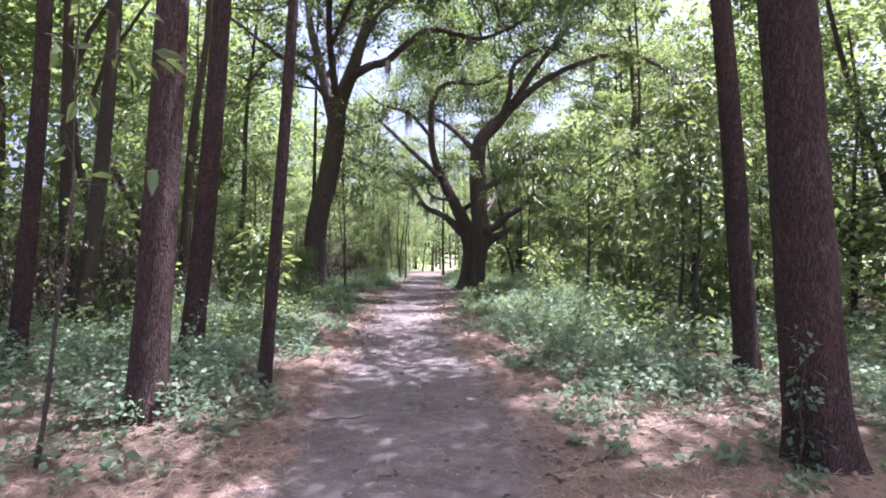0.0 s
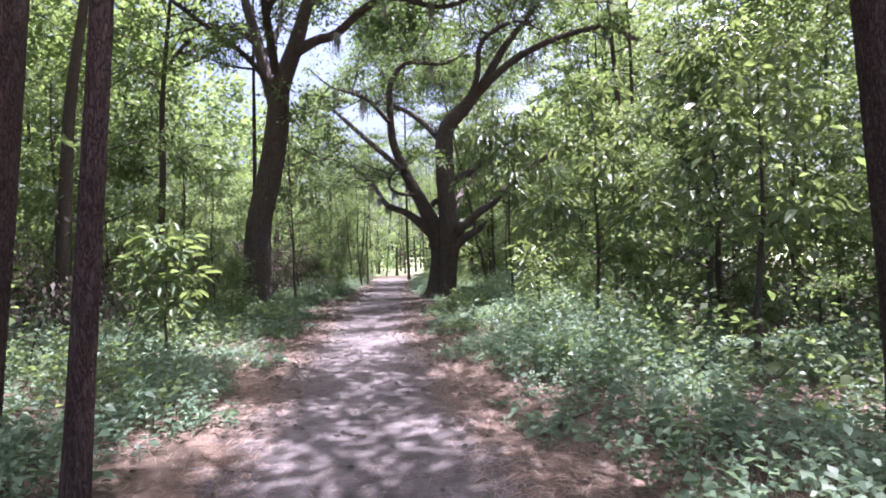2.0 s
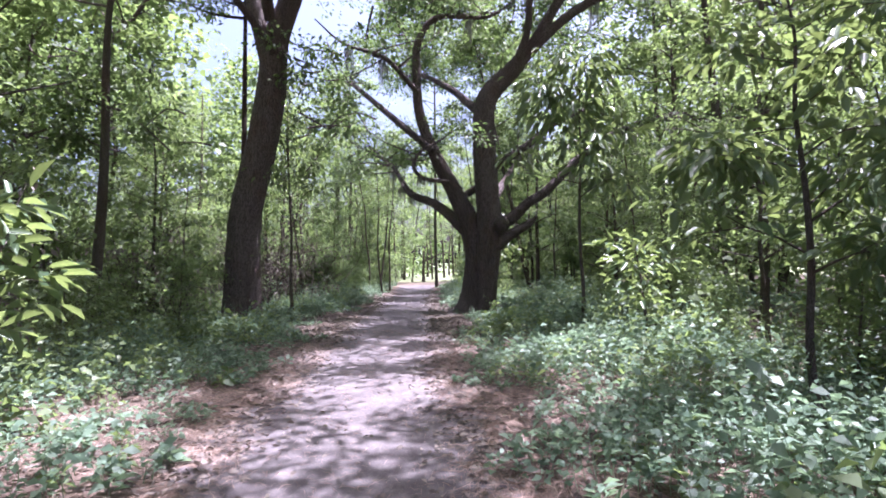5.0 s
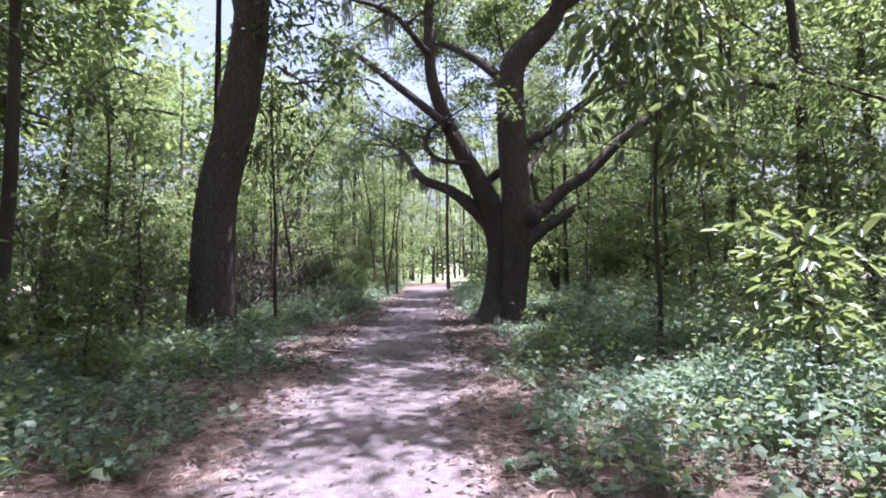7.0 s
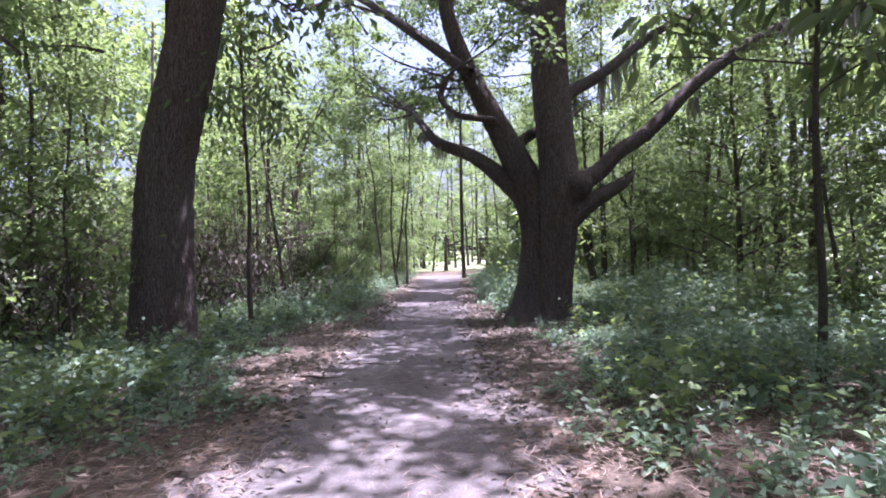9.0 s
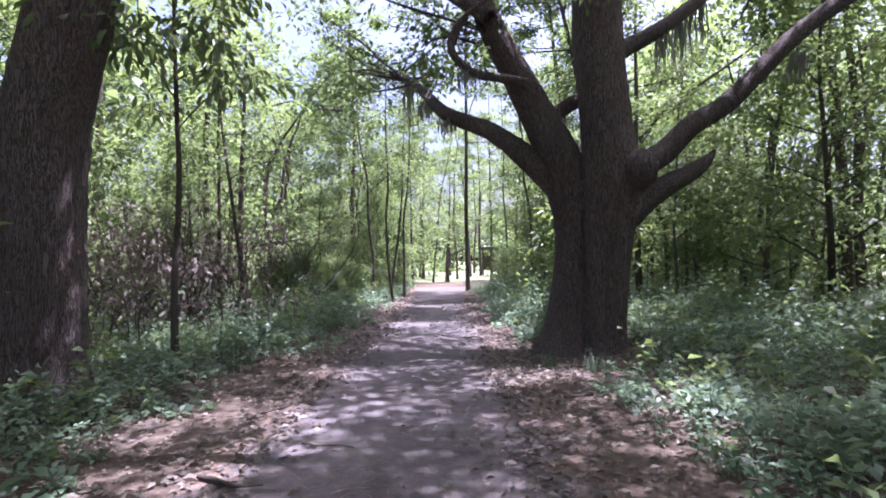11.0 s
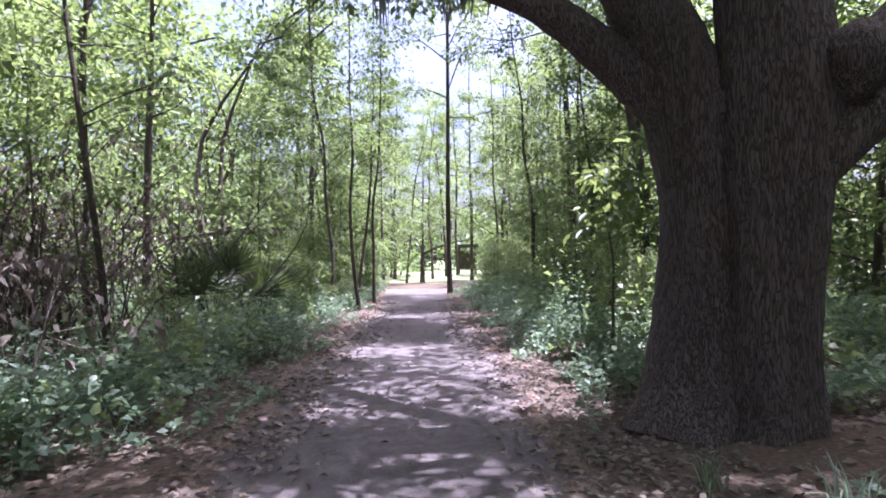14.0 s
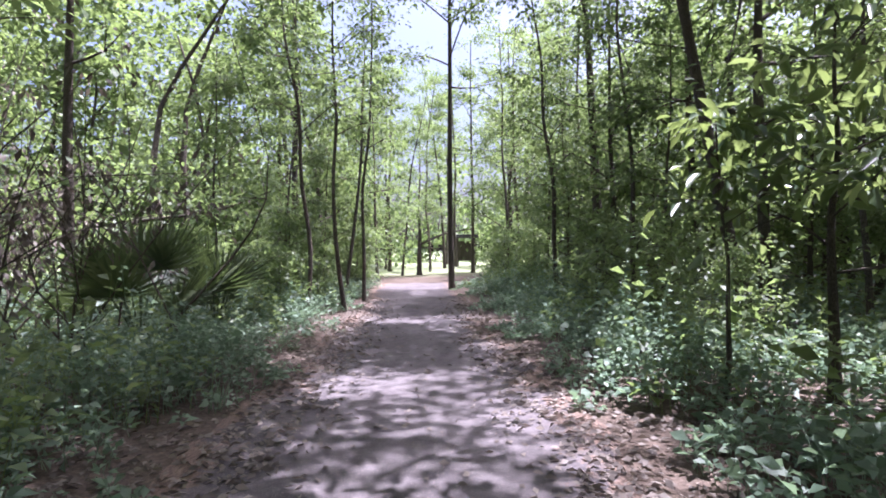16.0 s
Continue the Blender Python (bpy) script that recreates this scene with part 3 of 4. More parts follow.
UNDER = [broadleaf(sx, sy, h, r, 0.22, re, 12, 2500, 0.1, LEAF_WOOD, "leafy understorey sapling with thin stems", "understorey saplings", 80 + i, "sapling", sigma=0.17)
         for i, (sx, sy, h, r, re) in enumerate([(-8.2, 12.6, 4.6, 0.03, 1.3), (5.0, 15.5, 5.2, 0.034, 1.4), (-7.0, 25.2, 4.2, 0.028, 1.3), (5.6, 22.0, 5.6, 0.036, 1.4)])]
SHRUB = [broadleaf(sx, sy, h, 0.018, 0.1, re, 12, 1700, 0.085, LEAF_WOOD, "low leafy shrub at the edge of the undergrowth", "shrubs in the undergrowth", 95 + i, "shrub", sigma=0.14, category="shrub")
         for i, (sx, sy, h, re) in enumerate([(-4.6, 16.8, 1.6, 0.7), (4.4, 17.3, 1.9, 0.8), (5.2, 20.6, 1.3, 0.6)])]
BUSHY = [broadleaf(sx, sy, h, 0.07, 0.1, re, 22, 5000, 0.125, LEAF_WOOD, "bushy woodland tree leafy almost to the ground", "bushy trees of the woods", 70 + i, sigma=0.25)
         for i, (sx, sy, h, re) in enumerate([(-9.4, 25.4, 6.5, 2.1), (6.4, 26.4, 7.5, 2.3), (9.4, 12.2, 5.5, 1.9)])]
PLACED += [(o.location.x, o.location.y) for o in BUSHY]
PLACED += [(o.location.x, o.location.y) for o in (*TALL, *SLENDER, *UNDER, *SHRUB)]
# added tall trees: some unseen or tilted to shade the path, some filling background
for i, (tx, ty, tilt) in enumerate([(3.9, 0.2, 0), (-7.8, 1.2, 0), (-7.4, 18.8, 4), (12.0, 10.0, -4), (-6.6, 9.6, 6), (9.0, 4.6, 0), (2.6, -3.2, 0), (-7.6, 6.4, 4), (-6.6, 13.4, 5), (10.5, 31.5, 0), (-3.0, 58.5, 0), (2.0, 66.0, 0), (-5.5, 63.0, 0), (7.5, 64.0, 0), (4.3, 31.4, -12),
                                    (4.4, 38.5, -6), (6.5, 50.0, 0), (-8.0, 51.0, 0), (9.6, 28.5, 0), (12.0, 33.0, 0), (13.0, 20.0, 0)]):
    copy_thing(TALL[i % 3], pose(tx, ty, float(ground_z(tx, ty)) - 0.06, 0, tilt, 0) @ pose(0, 0, 0, 0, 0, 97 * i) @ Matrix.Scale((0.95, 1.1, 0.85, 1.0)[i % 4], 4))
    PLACED.append((tx, ty))
scatter(BUSHY, 12, (-11, -5), (15, 45), 4.6, 2.6, (0.75, 1.25), PLACED, 31, False)
scatter(BUSHY, 14, (3.5, 11), (15, 45), 4.8, 2.6, (0.75, 1.25), PLACED, 32)
for i, (tx, ty, size) in enumerate([(-10.2, 45.5, 1.5), (4.8, 34.0, 1.3), (-13.0, 42.5, 1.6), (-4.6, 43.4, 1.35), (4.7, 42.0, 1.4), (-4.0, 50.0, 1.5), (4.3, 53.0, 1.5), (-7.0, 46.0, 1.6), (7.2, 46.5, 1.6)]):
    copy_thing(BUSHY[i % 3], pose(tx, ty, float(ground_z(tx, ty)) - 0.03, 0, 0, 83 * i) @ Matrix.Scale(size, 4))
    PLACED.append((tx, ty))
scatter(TALL, 7, (-17, -5.5), (-8, 30), 5.0, 4.2, (0.85, 1.2), PLACED, 21, False)
scatter(TALL, 5, (7.5, 17), (-8, 34), 5.0, 4.2, (0.85, 1.2), PLACED, 22, False)
scatter(UNDER, 24, (-11, -2.8), (12, 44), 3.0, 1.3, (0.7, 1.3), PLACED, 1)
scatter(UNDER, 28, (1.2, 10), (9, 44), 3.7, 1.3, (0.7, 1.3), PLACED, 2)
scatter(SLENDER, 4, (-14, -4), (4, 46), 3.4, 1.5, (0.7, 1.2), PLACED, 3, False)
scatter(SLENDER, 4, (3.4, 14), (3, 46), 3.4, 1.5, (0.7, 1.2), PLACED, 4, False)
scatter(SHRUB, 26, (-9, -2.4), (10, 44), 2.3, 0.9, (0.6, 1.2), PLACED, 5)
scatter(SHRUB, 34, (0.9, 9), (9, 44), 2.6, 0.9, (0.6, 1.2), PLACED, 6)

# light trees round the clearing at the path's end
for i, (tx, ty, size) in enumerate([(-3.0, 47.5, 0.9), (2.9, 47.0, 0.95), (-2.0, 52.5, 1.0), (2.1, 54.0, 1.1), (-0.3, 58.0, 1.15), (4.2, 50.5, 1.0), (-4.8, 51.0, 1.0), (0.9, 63.0, 1.2), (-3.4, 61.0, 1.2), (5.4, 45.0, 1.0), (-5.4, 45.0, 1.0), (-0.9, 70.0, 1.3), (1.7, 74.0, 1.4)]):
    copy_thing(SLENDER[i % 4], pose(tx, ty, float(ground_z(tx, ty)) - 0.03, 0, 0, 67 * i) @ Matrix.Scale(size, 4))

# more pines, deeper in the woods at the start
rng_pines = np.random.default_rng(5)
for i in range(16):
    left = i < 9
    px, py = (rng_pines.uniform(-15, -4.6), rng_pines.uniform(6, 26)) if left else (rng_pines.uniform(5.5, 15), rng_pines.uniform(6, 22))
    if clear_of(px, py, 4.0, PLACED, 1.1):
        pine(px, py, rng_pines.uniform(0.07, 0.14), (rng_pines.uniform(-0.02, 0.06) * (1 if left else -1.5), rng_pines.uniform(-0.02, 0.02)), rng_pines.uniform(14, 19), 140 + i, 10)
        PLACED.append((px, py))


for i, (tx, ty) in enumerate([(-3.4, 42.0), (-3.2, 44.6), (2.0, 43.2), (2.6, 45.8), (-4.8, 47.0), (3.6, 48.2), (2.2, 38.2), (-4.0, 37.0)]):
    copy_thing(SHRUB[i % 3], pose(tx, ty, float(ground_z(tx, ty)) - 0.03, 0, 0, 71 * i) @ Matrix.Scale(1.15, 4))


def undergrowth(name, side, count, near, far, y0, y1, length, label, seed, mat=None, tall=1.0):
    """Weeds and seedlings: leafy sprigs, thickest in drifts, lower beside the path."""
    rng = np.random.default_rng(seed)
    ny = rng.uniform(y0, y1, count)
    near = near + 0.75 * np.exp(-((ny - 21.8) / 2.2) ** 2) + 0.25 * np.sin(1.9 * ny + seed) + 0.15 * np.sin(4.3 * ny)
    off = near + (far - near) * rng.uniform(0, 1, count) ** 1.3
    x = path_x(ny) + side * off
    drift = 0.5 + 0.5 * np.sin(1.1 * x + 0.6 * ny + seed) * np.sin(0.8 * ny - 0.5 * x + 2 * seed)
    edge = np.clip((off - near) / 0.9, 0, 1) * np.clip((ny - (6.4 if side > 0 else 5.0) + 0.7 * off) / 4, 0, 1)
    keep = (rng.uniform(0, 1, count) < (0.25 + 0.75 * drift) * (0.15 + 0.85 * edge)) & (np.hypot(x - 1.2, ny - 24.1) > 1.05) & (np.hypot(x + 5.3, ny - 21.7) > 0.8)
    x, ny, drift, edge = x[keep], ny[keep], drift[keep], edge[keep]
    h = (0.11 + 0.62 * drift ** 1.4 * rng.lognormal(-0.28, 0.4, len(x))) * (0.3 + 0.7 * edge) * tall
    if side < 0:
        h = h * (1 - 0.5 * np.exp(-((ny - 18.5) / 4.0) ** 2))
    per = 9
    k = np.tile(np.arange(per), len(x))
    px, py, ph = (np.repeat(a, per) for a in (x, ny, h))
    lean = np.repeat(rng.normal(0, 0.25, (len(x), 2)), per, 0)
    z = (0.2 + 0.8 * ((k + 1) / per) ** 0.8) * ph
    ang = k * 2.4 + np.repeat(rng.uniform(0, 6.28, len(x)), per)
    at = np.stack([px + lean[:, 0] * z, py + lean[:, 1] * z, ground_z(px, py) + z], 1)
    way = np.stack([np.cos(ang), np.sin(ang), rng.normal(0.18, 0.4, len(ang))], 1)
    v, f = leaf_quads(at + way * 0.02, way, 1.22 * length * np.repeat(rng.choice((0.7, 1.0, 1.35), len(x), p=(0.45, 0.4, 0.15)), per) * rng.uniform(0.55, 1.35, len(ang)), 0.6, rng, 0.14)
    base = np.stack([x, ny, ground_z(x, ny)], 1)
    top = base + np.stack([lean[::per, 0] * h, lean[::per, 1] * h, h], 1)
    sv = np.stack([base, base + (0.006, 0.002, 0), top, top - (0.003, 0, 0)], 1).reshape(-1, 3)
    v, f = joined([(v, f), (sv, np.arange(len(sv)).reshape(-1, 4))])
    return tagged(piece(name, mesh_of(name, v, f), mat or LEAF_WEED), label, "undergrowth", kind="stuff")


undergrowth("undergrowth", -1, 19500, 1.55, 6.5, 3.2, 44, 0.066, "knee-high pale green weeds and seedlings on the forest floor", 1)
undergrowth("undergrowth", 1, 22000, 1.5, 6.5, 3.5, 44, 0.066, "knee-high pale green weeds and seedlings on the forest floor", 2)
undergrowth("seedlings", -1, 3200, 1.9, 7.5, 8, 44, 0.085, "waist-high yellow-green seedlings among the weeds", 8, LEAF_WOOD, 1.7)
undergrowth("seedlings", 1, 3600, 1.9, 7.5, 7, 44, 0.085, "waist-high yellow-green seedlings among the weeds", 9, LEAF_WOOD, 1.7)
undergrowth("undergrowth", -1, 3000, 6, 14, 4, 46, 0.12, "scattered weeds under the trees", 3)
undergrowth("undergrowth", 1, 3000, 6, 14, 4, 46, 0.12, "scattered weeds under the trees", 4)


def far_woods(name, count, place, label, seed, zmax=14, length=0.48):
    rng = np.random.default_rng(seed)
    c = place(rng, count // 60)
    tops = 0.5 + (zmax - 0.5) * rng.uniform(0, 1, len(c)) ** 1.4
    at = np.repeat(np.column_stack([c, tops]), 60, 0) + rng.normal(0, 1, (len(c) * 60, 3)) * (1.0, 1.0, 0.8)
    at[:, 2] = np.maximum(at[:, 2], 0.1)
    v, f = leaf_quads(at, rng.normal(0, 1, at.shape), length * rng.uniform(0.5, 1.2, len(at)), 0.6, rng)
    stems = [tube([(x, y, -0.2, 0.1), (x + rng.normal(0, 0.35), y, 2.5, 0.09), (x + rng.normal(0, 0.7), y + rng.normal(0, 0.5), 5.5, 0.07), (x + rng.normal(0, 1.3), y, 9, 0.03)], 5, 1.2, 0.05, 0, 3) for x, y in c[:: 17]]
    ob = tagged(piece(name, mesh_of(name, v, f), LEAF_WOOD), label, "woods", kind="stuff")
    sv, sf = joined(stems)
    tagged(piece("far_trunks", mesh_of("far_trunks", sv, sf, True), THIN_BARK), "thin trunks in the depth of the woods", "woods", kind="stuff")
    return ob


far_woods("far_woods", 25000, lambda g, n: np.column_stack([g.uniform(-26, -11, n), g.uniform(-4, 60, n)]), "dense woods of light green leaves in the distance", 1)
far_woods("far_woods", 25000, lambda g, n: np.column_stack([g.uniform(11, 26, n), g.uniform(-4, 60, n)]), "dense woods of light green leaves in the distance", 2)
far_woods("far_woods", 11000, lambda g, n: np.column_stack([g.uniform(-22, -4.5, n), g.uniform(46, 54, n)]), "leafy brush at the edge of the clearing", 4, 5, 0.3)
far_woods("far_woods", 11000, lambda g, n: np.column_stack([g.uniform(5.5, 22, n), g.uniform(46, 54, n)]), "leafy brush at the edge of the clearing", 5, 5, 0.3)
far_woods("far_woods", 12000, lambda g, n: np.column_stack([g.uniform(-13, -7, n), g.uniform(3, 44, n)]), "brush in the shade of the woods", 6, 3.4, 0.2)
far_woods("far_woods", 12000, lambda g, n: np.column_stack([g.uniform(6.5, 13, n), g.uniform(5, 44, n)]), "brush in the shade of the woods", 7, 3.4, 0.2)
far_woods("far_woods", 16000, lambda g, n: np.column_stack([g.uniform(-24, -2.5, n), g.uniform(56, 70, n)]), "leafy trees at the far side of the clearing", 8, 13, 0.42)
far_woods("far_woods", 16000, lambda g, n: np.column_stack([g.uniform(4.6, 24, n), g.uniform(56, 70, n)]), "leafy trees at the far side of the clearing", 9, 13, 0.42)
far_woods("far_woods", 25000, lambda g, n: np.column_stack([g.uniform(-60, 60, n), g.uniform(84, 100, n)]), "treeline beyond the clearing", 3, 13, 0.8)


# ---- canopy added overhead for dappled shade ----
def added_boughs(root, tips, clumps, xs, ys, zs, per, length, seed, gap=0.0):
    """Foliage added to a spreading tree, mostly to shade the ground: branches from its limbs to clumps of small leaves,
    with gaps between.
    """
    rng = np.random.default_rng(seed)
    c = np.column_stack([rng.uniform(*xs, clumps), rng.uniform(*ys, clumps), rng.uniform(*zs, clumps)])
    # where each clump's shadow lands; the gaps are cut by this spot
    gx, gy = c[:, 0] - sun_way.x / sun_way.z * c[:, 2], c[:, 1] - sun_way.y / sun_way.z * c[:, 2]
    lump = np.sin(3.1 * gx + 1.2 * np.sin(0.9 * gy) + seed) * np.sin(2.5 * gy + 1.4 * np.sin(0.7 * gx) + 2 * seed) + 0.6 * np.sin(1.15 * gx + 0.5 * gy + seed) * np.sin(0.95 * gy - 0.4 * gx)
    keep = lump > gap + rng.normal(0, 0.08, clumps)
    for a, b, r in GLADES:
        keep &= np.hypot(gx - a, gy - b) > r * 0.8
    c = c[keep] - np.array(root.location)
    tips = np.asarray(tips)
    chunks = []
    for k, q in enumerate(c):
        away = np.linalg.norm(tips - q, axis=1)
        near = tips[np.argsort(away)[rng.integers(0, 25)]]
        if np.linalg.norm(near - q) > 2.6:
            near = q + unit(rng.normal(0, 1, 3) * (1, 1, 0.3)) * 1.1
        mid = (near + q) / 2 + rng.normal(0, 0.25, 3)
        chunks.append(tube([(*near, 0.03), (*mid, 0.02), (*q, 0.006)], 4, 0.6, 0.05, 0, k))
    v, f = joined(chunks)
    tagged(piece("twig_spray", mesh_of("added_bough_twigs", v, f, True), OAK_BARK, root), kind="stuff")
    at = np.repeat(c, per, 0)
    off = rng.normal(0, 1, at.shape) * (0.27, 0.27, 0.2)
    v, f = leaf_quads(at + off, off + rng.normal(0, 0.3, at.shape) + (0, 0, -0.15), length * rng.uniform(0.6, 1.25, len(at)), 0.5, rng)
    piece("bough_foliage", mesh_of("added_bough_leaves", v, f), LEAF_OAK, root)


# foliage added high over the path to dapple it
added_boughs(oak_l, tips_l, 560, (-4, 7.5), (4.5, 12), (11, 13.5), 90, 0.2, 3, -0.02)
added_boughs(oak_l, tips_l, 270, (-5, 7.5), (12, 16), (11, 13.5), 90, 0.2, 5, 0.02)
added_boughs(oak_l, tips_l, 330, (-5, 7.5), (16, 21), (11, 13.5), 90, 0.2, 6, 0.0)
added_boughs(oak_r, tips_r, 1150, (-5, 8), (21, 40), (12, 14.5), 90, 0.2, 4, 0.03)
added_boughs(oak_l, tips_l, 60, (-4.3, -1.6), (20.4, 23.4), (4.2, 7.8), 42, 0.2, 7, 0.0)
added_boughs(oak_l, tips_l, 60, (-9.2, -7.0), (19.5, 22.0), (4.6, 6.8), 60, 0.2, 8, 0.0)
# next two: dense foliage added overhead to shade the left verge
added_boughs(oak_l, tips_l, 90, (-3, 1.5), (15.5, 20), (11, 13), 90, 0.2, 9, -0.7)
added_boughs(oak_r, tips_r, 80, (-2.5, 1.0), (26, 31.5), (12, 14), 90, 0.2, 10, -0.7)
added_boughs(oak_r, tips_r, 45, (-7.5, -2.2), (29, 33), (5.9, 7.2), 60, 0.16, 11, -0.2)


def woodland_canopy(count, xs, ys, seed):
    """Leaf clumps added high over the deeper woods to keep the sun off them."""
    rng = np.random.default_rng(seed)
    c = np.column_stack([rng.uniform(*xs, count), rng.uniform(*ys, count), rng.uniform(8.5, 15, count)])
    keep = np.sin(1.1 * c[:, 0] + seed) * np.sin(0.9 * c[:, 1] + 0.3 * c[:, 0]) > -0.35
    for a, b, r in GLADES:
        keep &= np.hypot(c[:, 0] - sun_way.x / sun_way.z * c[:, 2] - a, c[:, 1] - sun_way.y / sun_way.z * c[:, 2] - b) > r
    at = np.repeat(c[keep], 110, 0)
    at = at + rng.normal(0, 1, at.shape) * (0.65, 0.65, 0.5)
    v, f = leaf_quads(at, rng.normal(0, 1, at.shape) * (1, 1, 0.5), 0.4 * rng.uniform(0.5, 1.2, len(at)), 0.55, rng)
    return tagged(piece("woodland_canopy", mesh_of("woodland_canopy", v, f), LEAF_WOOD), "leafy crowns added high over the woods to shade them", "canopy", kind="stuff")


# canopy added on both sides and behind the start, only for its shade
woodland_canopy(900, (-25, -8), (-4, 52), 1)
woodland_canopy(700, (9.5, 27), (-4, 52), 2)
woodland_canopy(40, (-6, 8), (-12, 1), 3)

# ---- named trees and shrubs ----
magnolia = broadleaf(-4.2, 12.3, 2.2, 0.022, 0.35, 0.55, 9, 260, 0.28, LEAF_BIG, "young big-leaved sapling with pale spreading leaves", "", 201, "magnolia_sapling", width=0.3, droop=0.2, sigma=0.16)
bright_sapling = broadleaf(2.1, 27.0, 3.1, 0.04, 0.32, 1.05, 11, 400, 0.2, LEAF_BIG, "broad-leaved sapling with sunlit yellow-green leaf sprays", "", 202, "sapling", width=0.38, droop=0.4, sigma=0.17)
broadleaf(1.4, 27.3, 2.4, 0.02, 0.62, 0.5, 7, 170, 0.2, LEAF_BIG, "slim sapling topped with bright yellow-green leaves", "", 203, "sapling", width=0.38, droop=0.3, sigma=0.13)
broadleaf(-3.05, 4.0, 3.7, 0.014, 0.55, 0.5, 6, 26, 0.2, LEAF_BIG, "thin sapling with a few long pale leaves", "", 204, "sapling", width=0.36, droop=0.4, sigma=0.12)
for i, (x, y, h, n) in enumerate([(3.3, 12.1, 4.5, 1200), (4.6, 9.8, 4.2, 800), (5.7, 12.9, 5.8, 1300)]):
    broadleaf(x, y, h, 0.04, 0.3, 1.25, 14, n, 0.2, LEAF_BIG, "understorey tree with broad glossy green leaves", "broad-leaved understorey trees", 205 + i, width=0.4, droop=0.6, sigma=0.2)
broadleaf(2.95, 15.0, 1.8, 0.025, 0.3, 0.7, 10, 320, 0.16, LEAF_BIG, "shrub with long shiny leaves in flat sprays", "", 210, "shrub", width=0.36, droop=0.15, sigma=0.14, category="shrub")
cedar = broadleaf(6.5, 13.6, 6.2, 0.07, 0.06, 1.5, 34, 5200, 0.12, LEAF_CEDAR, "dark dense red cedar among lighter leaves", "", 211, "cedar_tree", width=0.3, droop=0.2, sigma=0.16)
broadleaf(0.02, 41.5, 21, 0.105, 0.33, 2.9, 26, 5200, 0.17, LEAF_WOOD, "straight slender tall tree at the edge of the path", "", 212, lean=(-0.02, 0.0), sigma=0.28)
for i, (x, y, h, r, ln) in enumerate([(-2.75, 34.5, 8.5, 0.05, (-0.06, 0)), (-2.6, 37.2, 9, 0.05, (0.02, 0)), (-3.3, 33.3, 8, 0.045, (-0.09, 0)), (-6.1, 28.6, 8, 0.05, (0.03, 0)), (-4.9, 27.0, 7, 0.045, (-0.08, 0)),
                                      (2.3, 36.0, 9, 0.06, (-0.02, 0)), (3.2, 33.5, 9, 0.05, (0.03, 0)), (1.6, 39.6, 9, 0.05, (-0.03, 0)), (-3.4, 39.5, 9, 0.06, (0.03, 0))]):
    broadleaf(x, y, h, r, 0.42, 1.3, 13, 1000, 0.14, LEAF_WOOD, "thin leaning sapling with a bare lower stem", "thin saplings beside the path", 220 + i, "sapling", lean=ln, sigma=0.22)
broadleaf(-4.2, 22.9, 7.2, 0.045, 0.42, 1.5, 17, 1300, 0.2, LEAF_BIG, "slim tree with long drooping leaves close beside the oak", "", 241, width=0.3, droop=0.9, sigma=0.24)
broadleaf(3.06, 18.7, 5.7, 0.042, 0.5, 1.5, 18, 900, 0.26, LEAF_BIG, "slim tree with a bare dark stem and broad drooping leaves", "", 242, width=0.36, droop=0.9, sigma=0.24)
pale = broadleaf(-7.2, 32.4, 9, 0.11, 0.5, 1.6, 12, 1100, 0.15, LEAF_WOOD, "slim tree with a bare sunlit lower trunk", "", 240, sigma=0.25)


def arching_branch():
    root = tree_root("arching_sapling", -9.4, 36.3, "bowed sapling arching low through the brush")
    line = [(0, 0, 0, 0.07), (0.1, 0, 0.9, 0.06), (0.55, 0, 1.6, 0.055), (1.2, 0, 2.1, 0.05), (2.1, 0, 2.25, 0.042), (3.3, 0, 2.4, 0.03), (4.6, 0.2, 2.9, 0.012)]
    v, f = tube(line, 8, 0.15, 0.07, 0.2, 3)
    piece("trunk", mesh_of("arched_trunk", v, f, True), THIN_BARK, root)
    rng = np.random.default_rng(33)
    v, f = crown_leaves([(3.9, 0.1, 2.7), (4.6, 0.2, 2.9), (3.2, 0, 2.5)], 160, 0.25, 0.12, rng)
    piece("crown", mesh_of("arched_crown", v, f), LEAF_WOOD, root)


arching_branch()


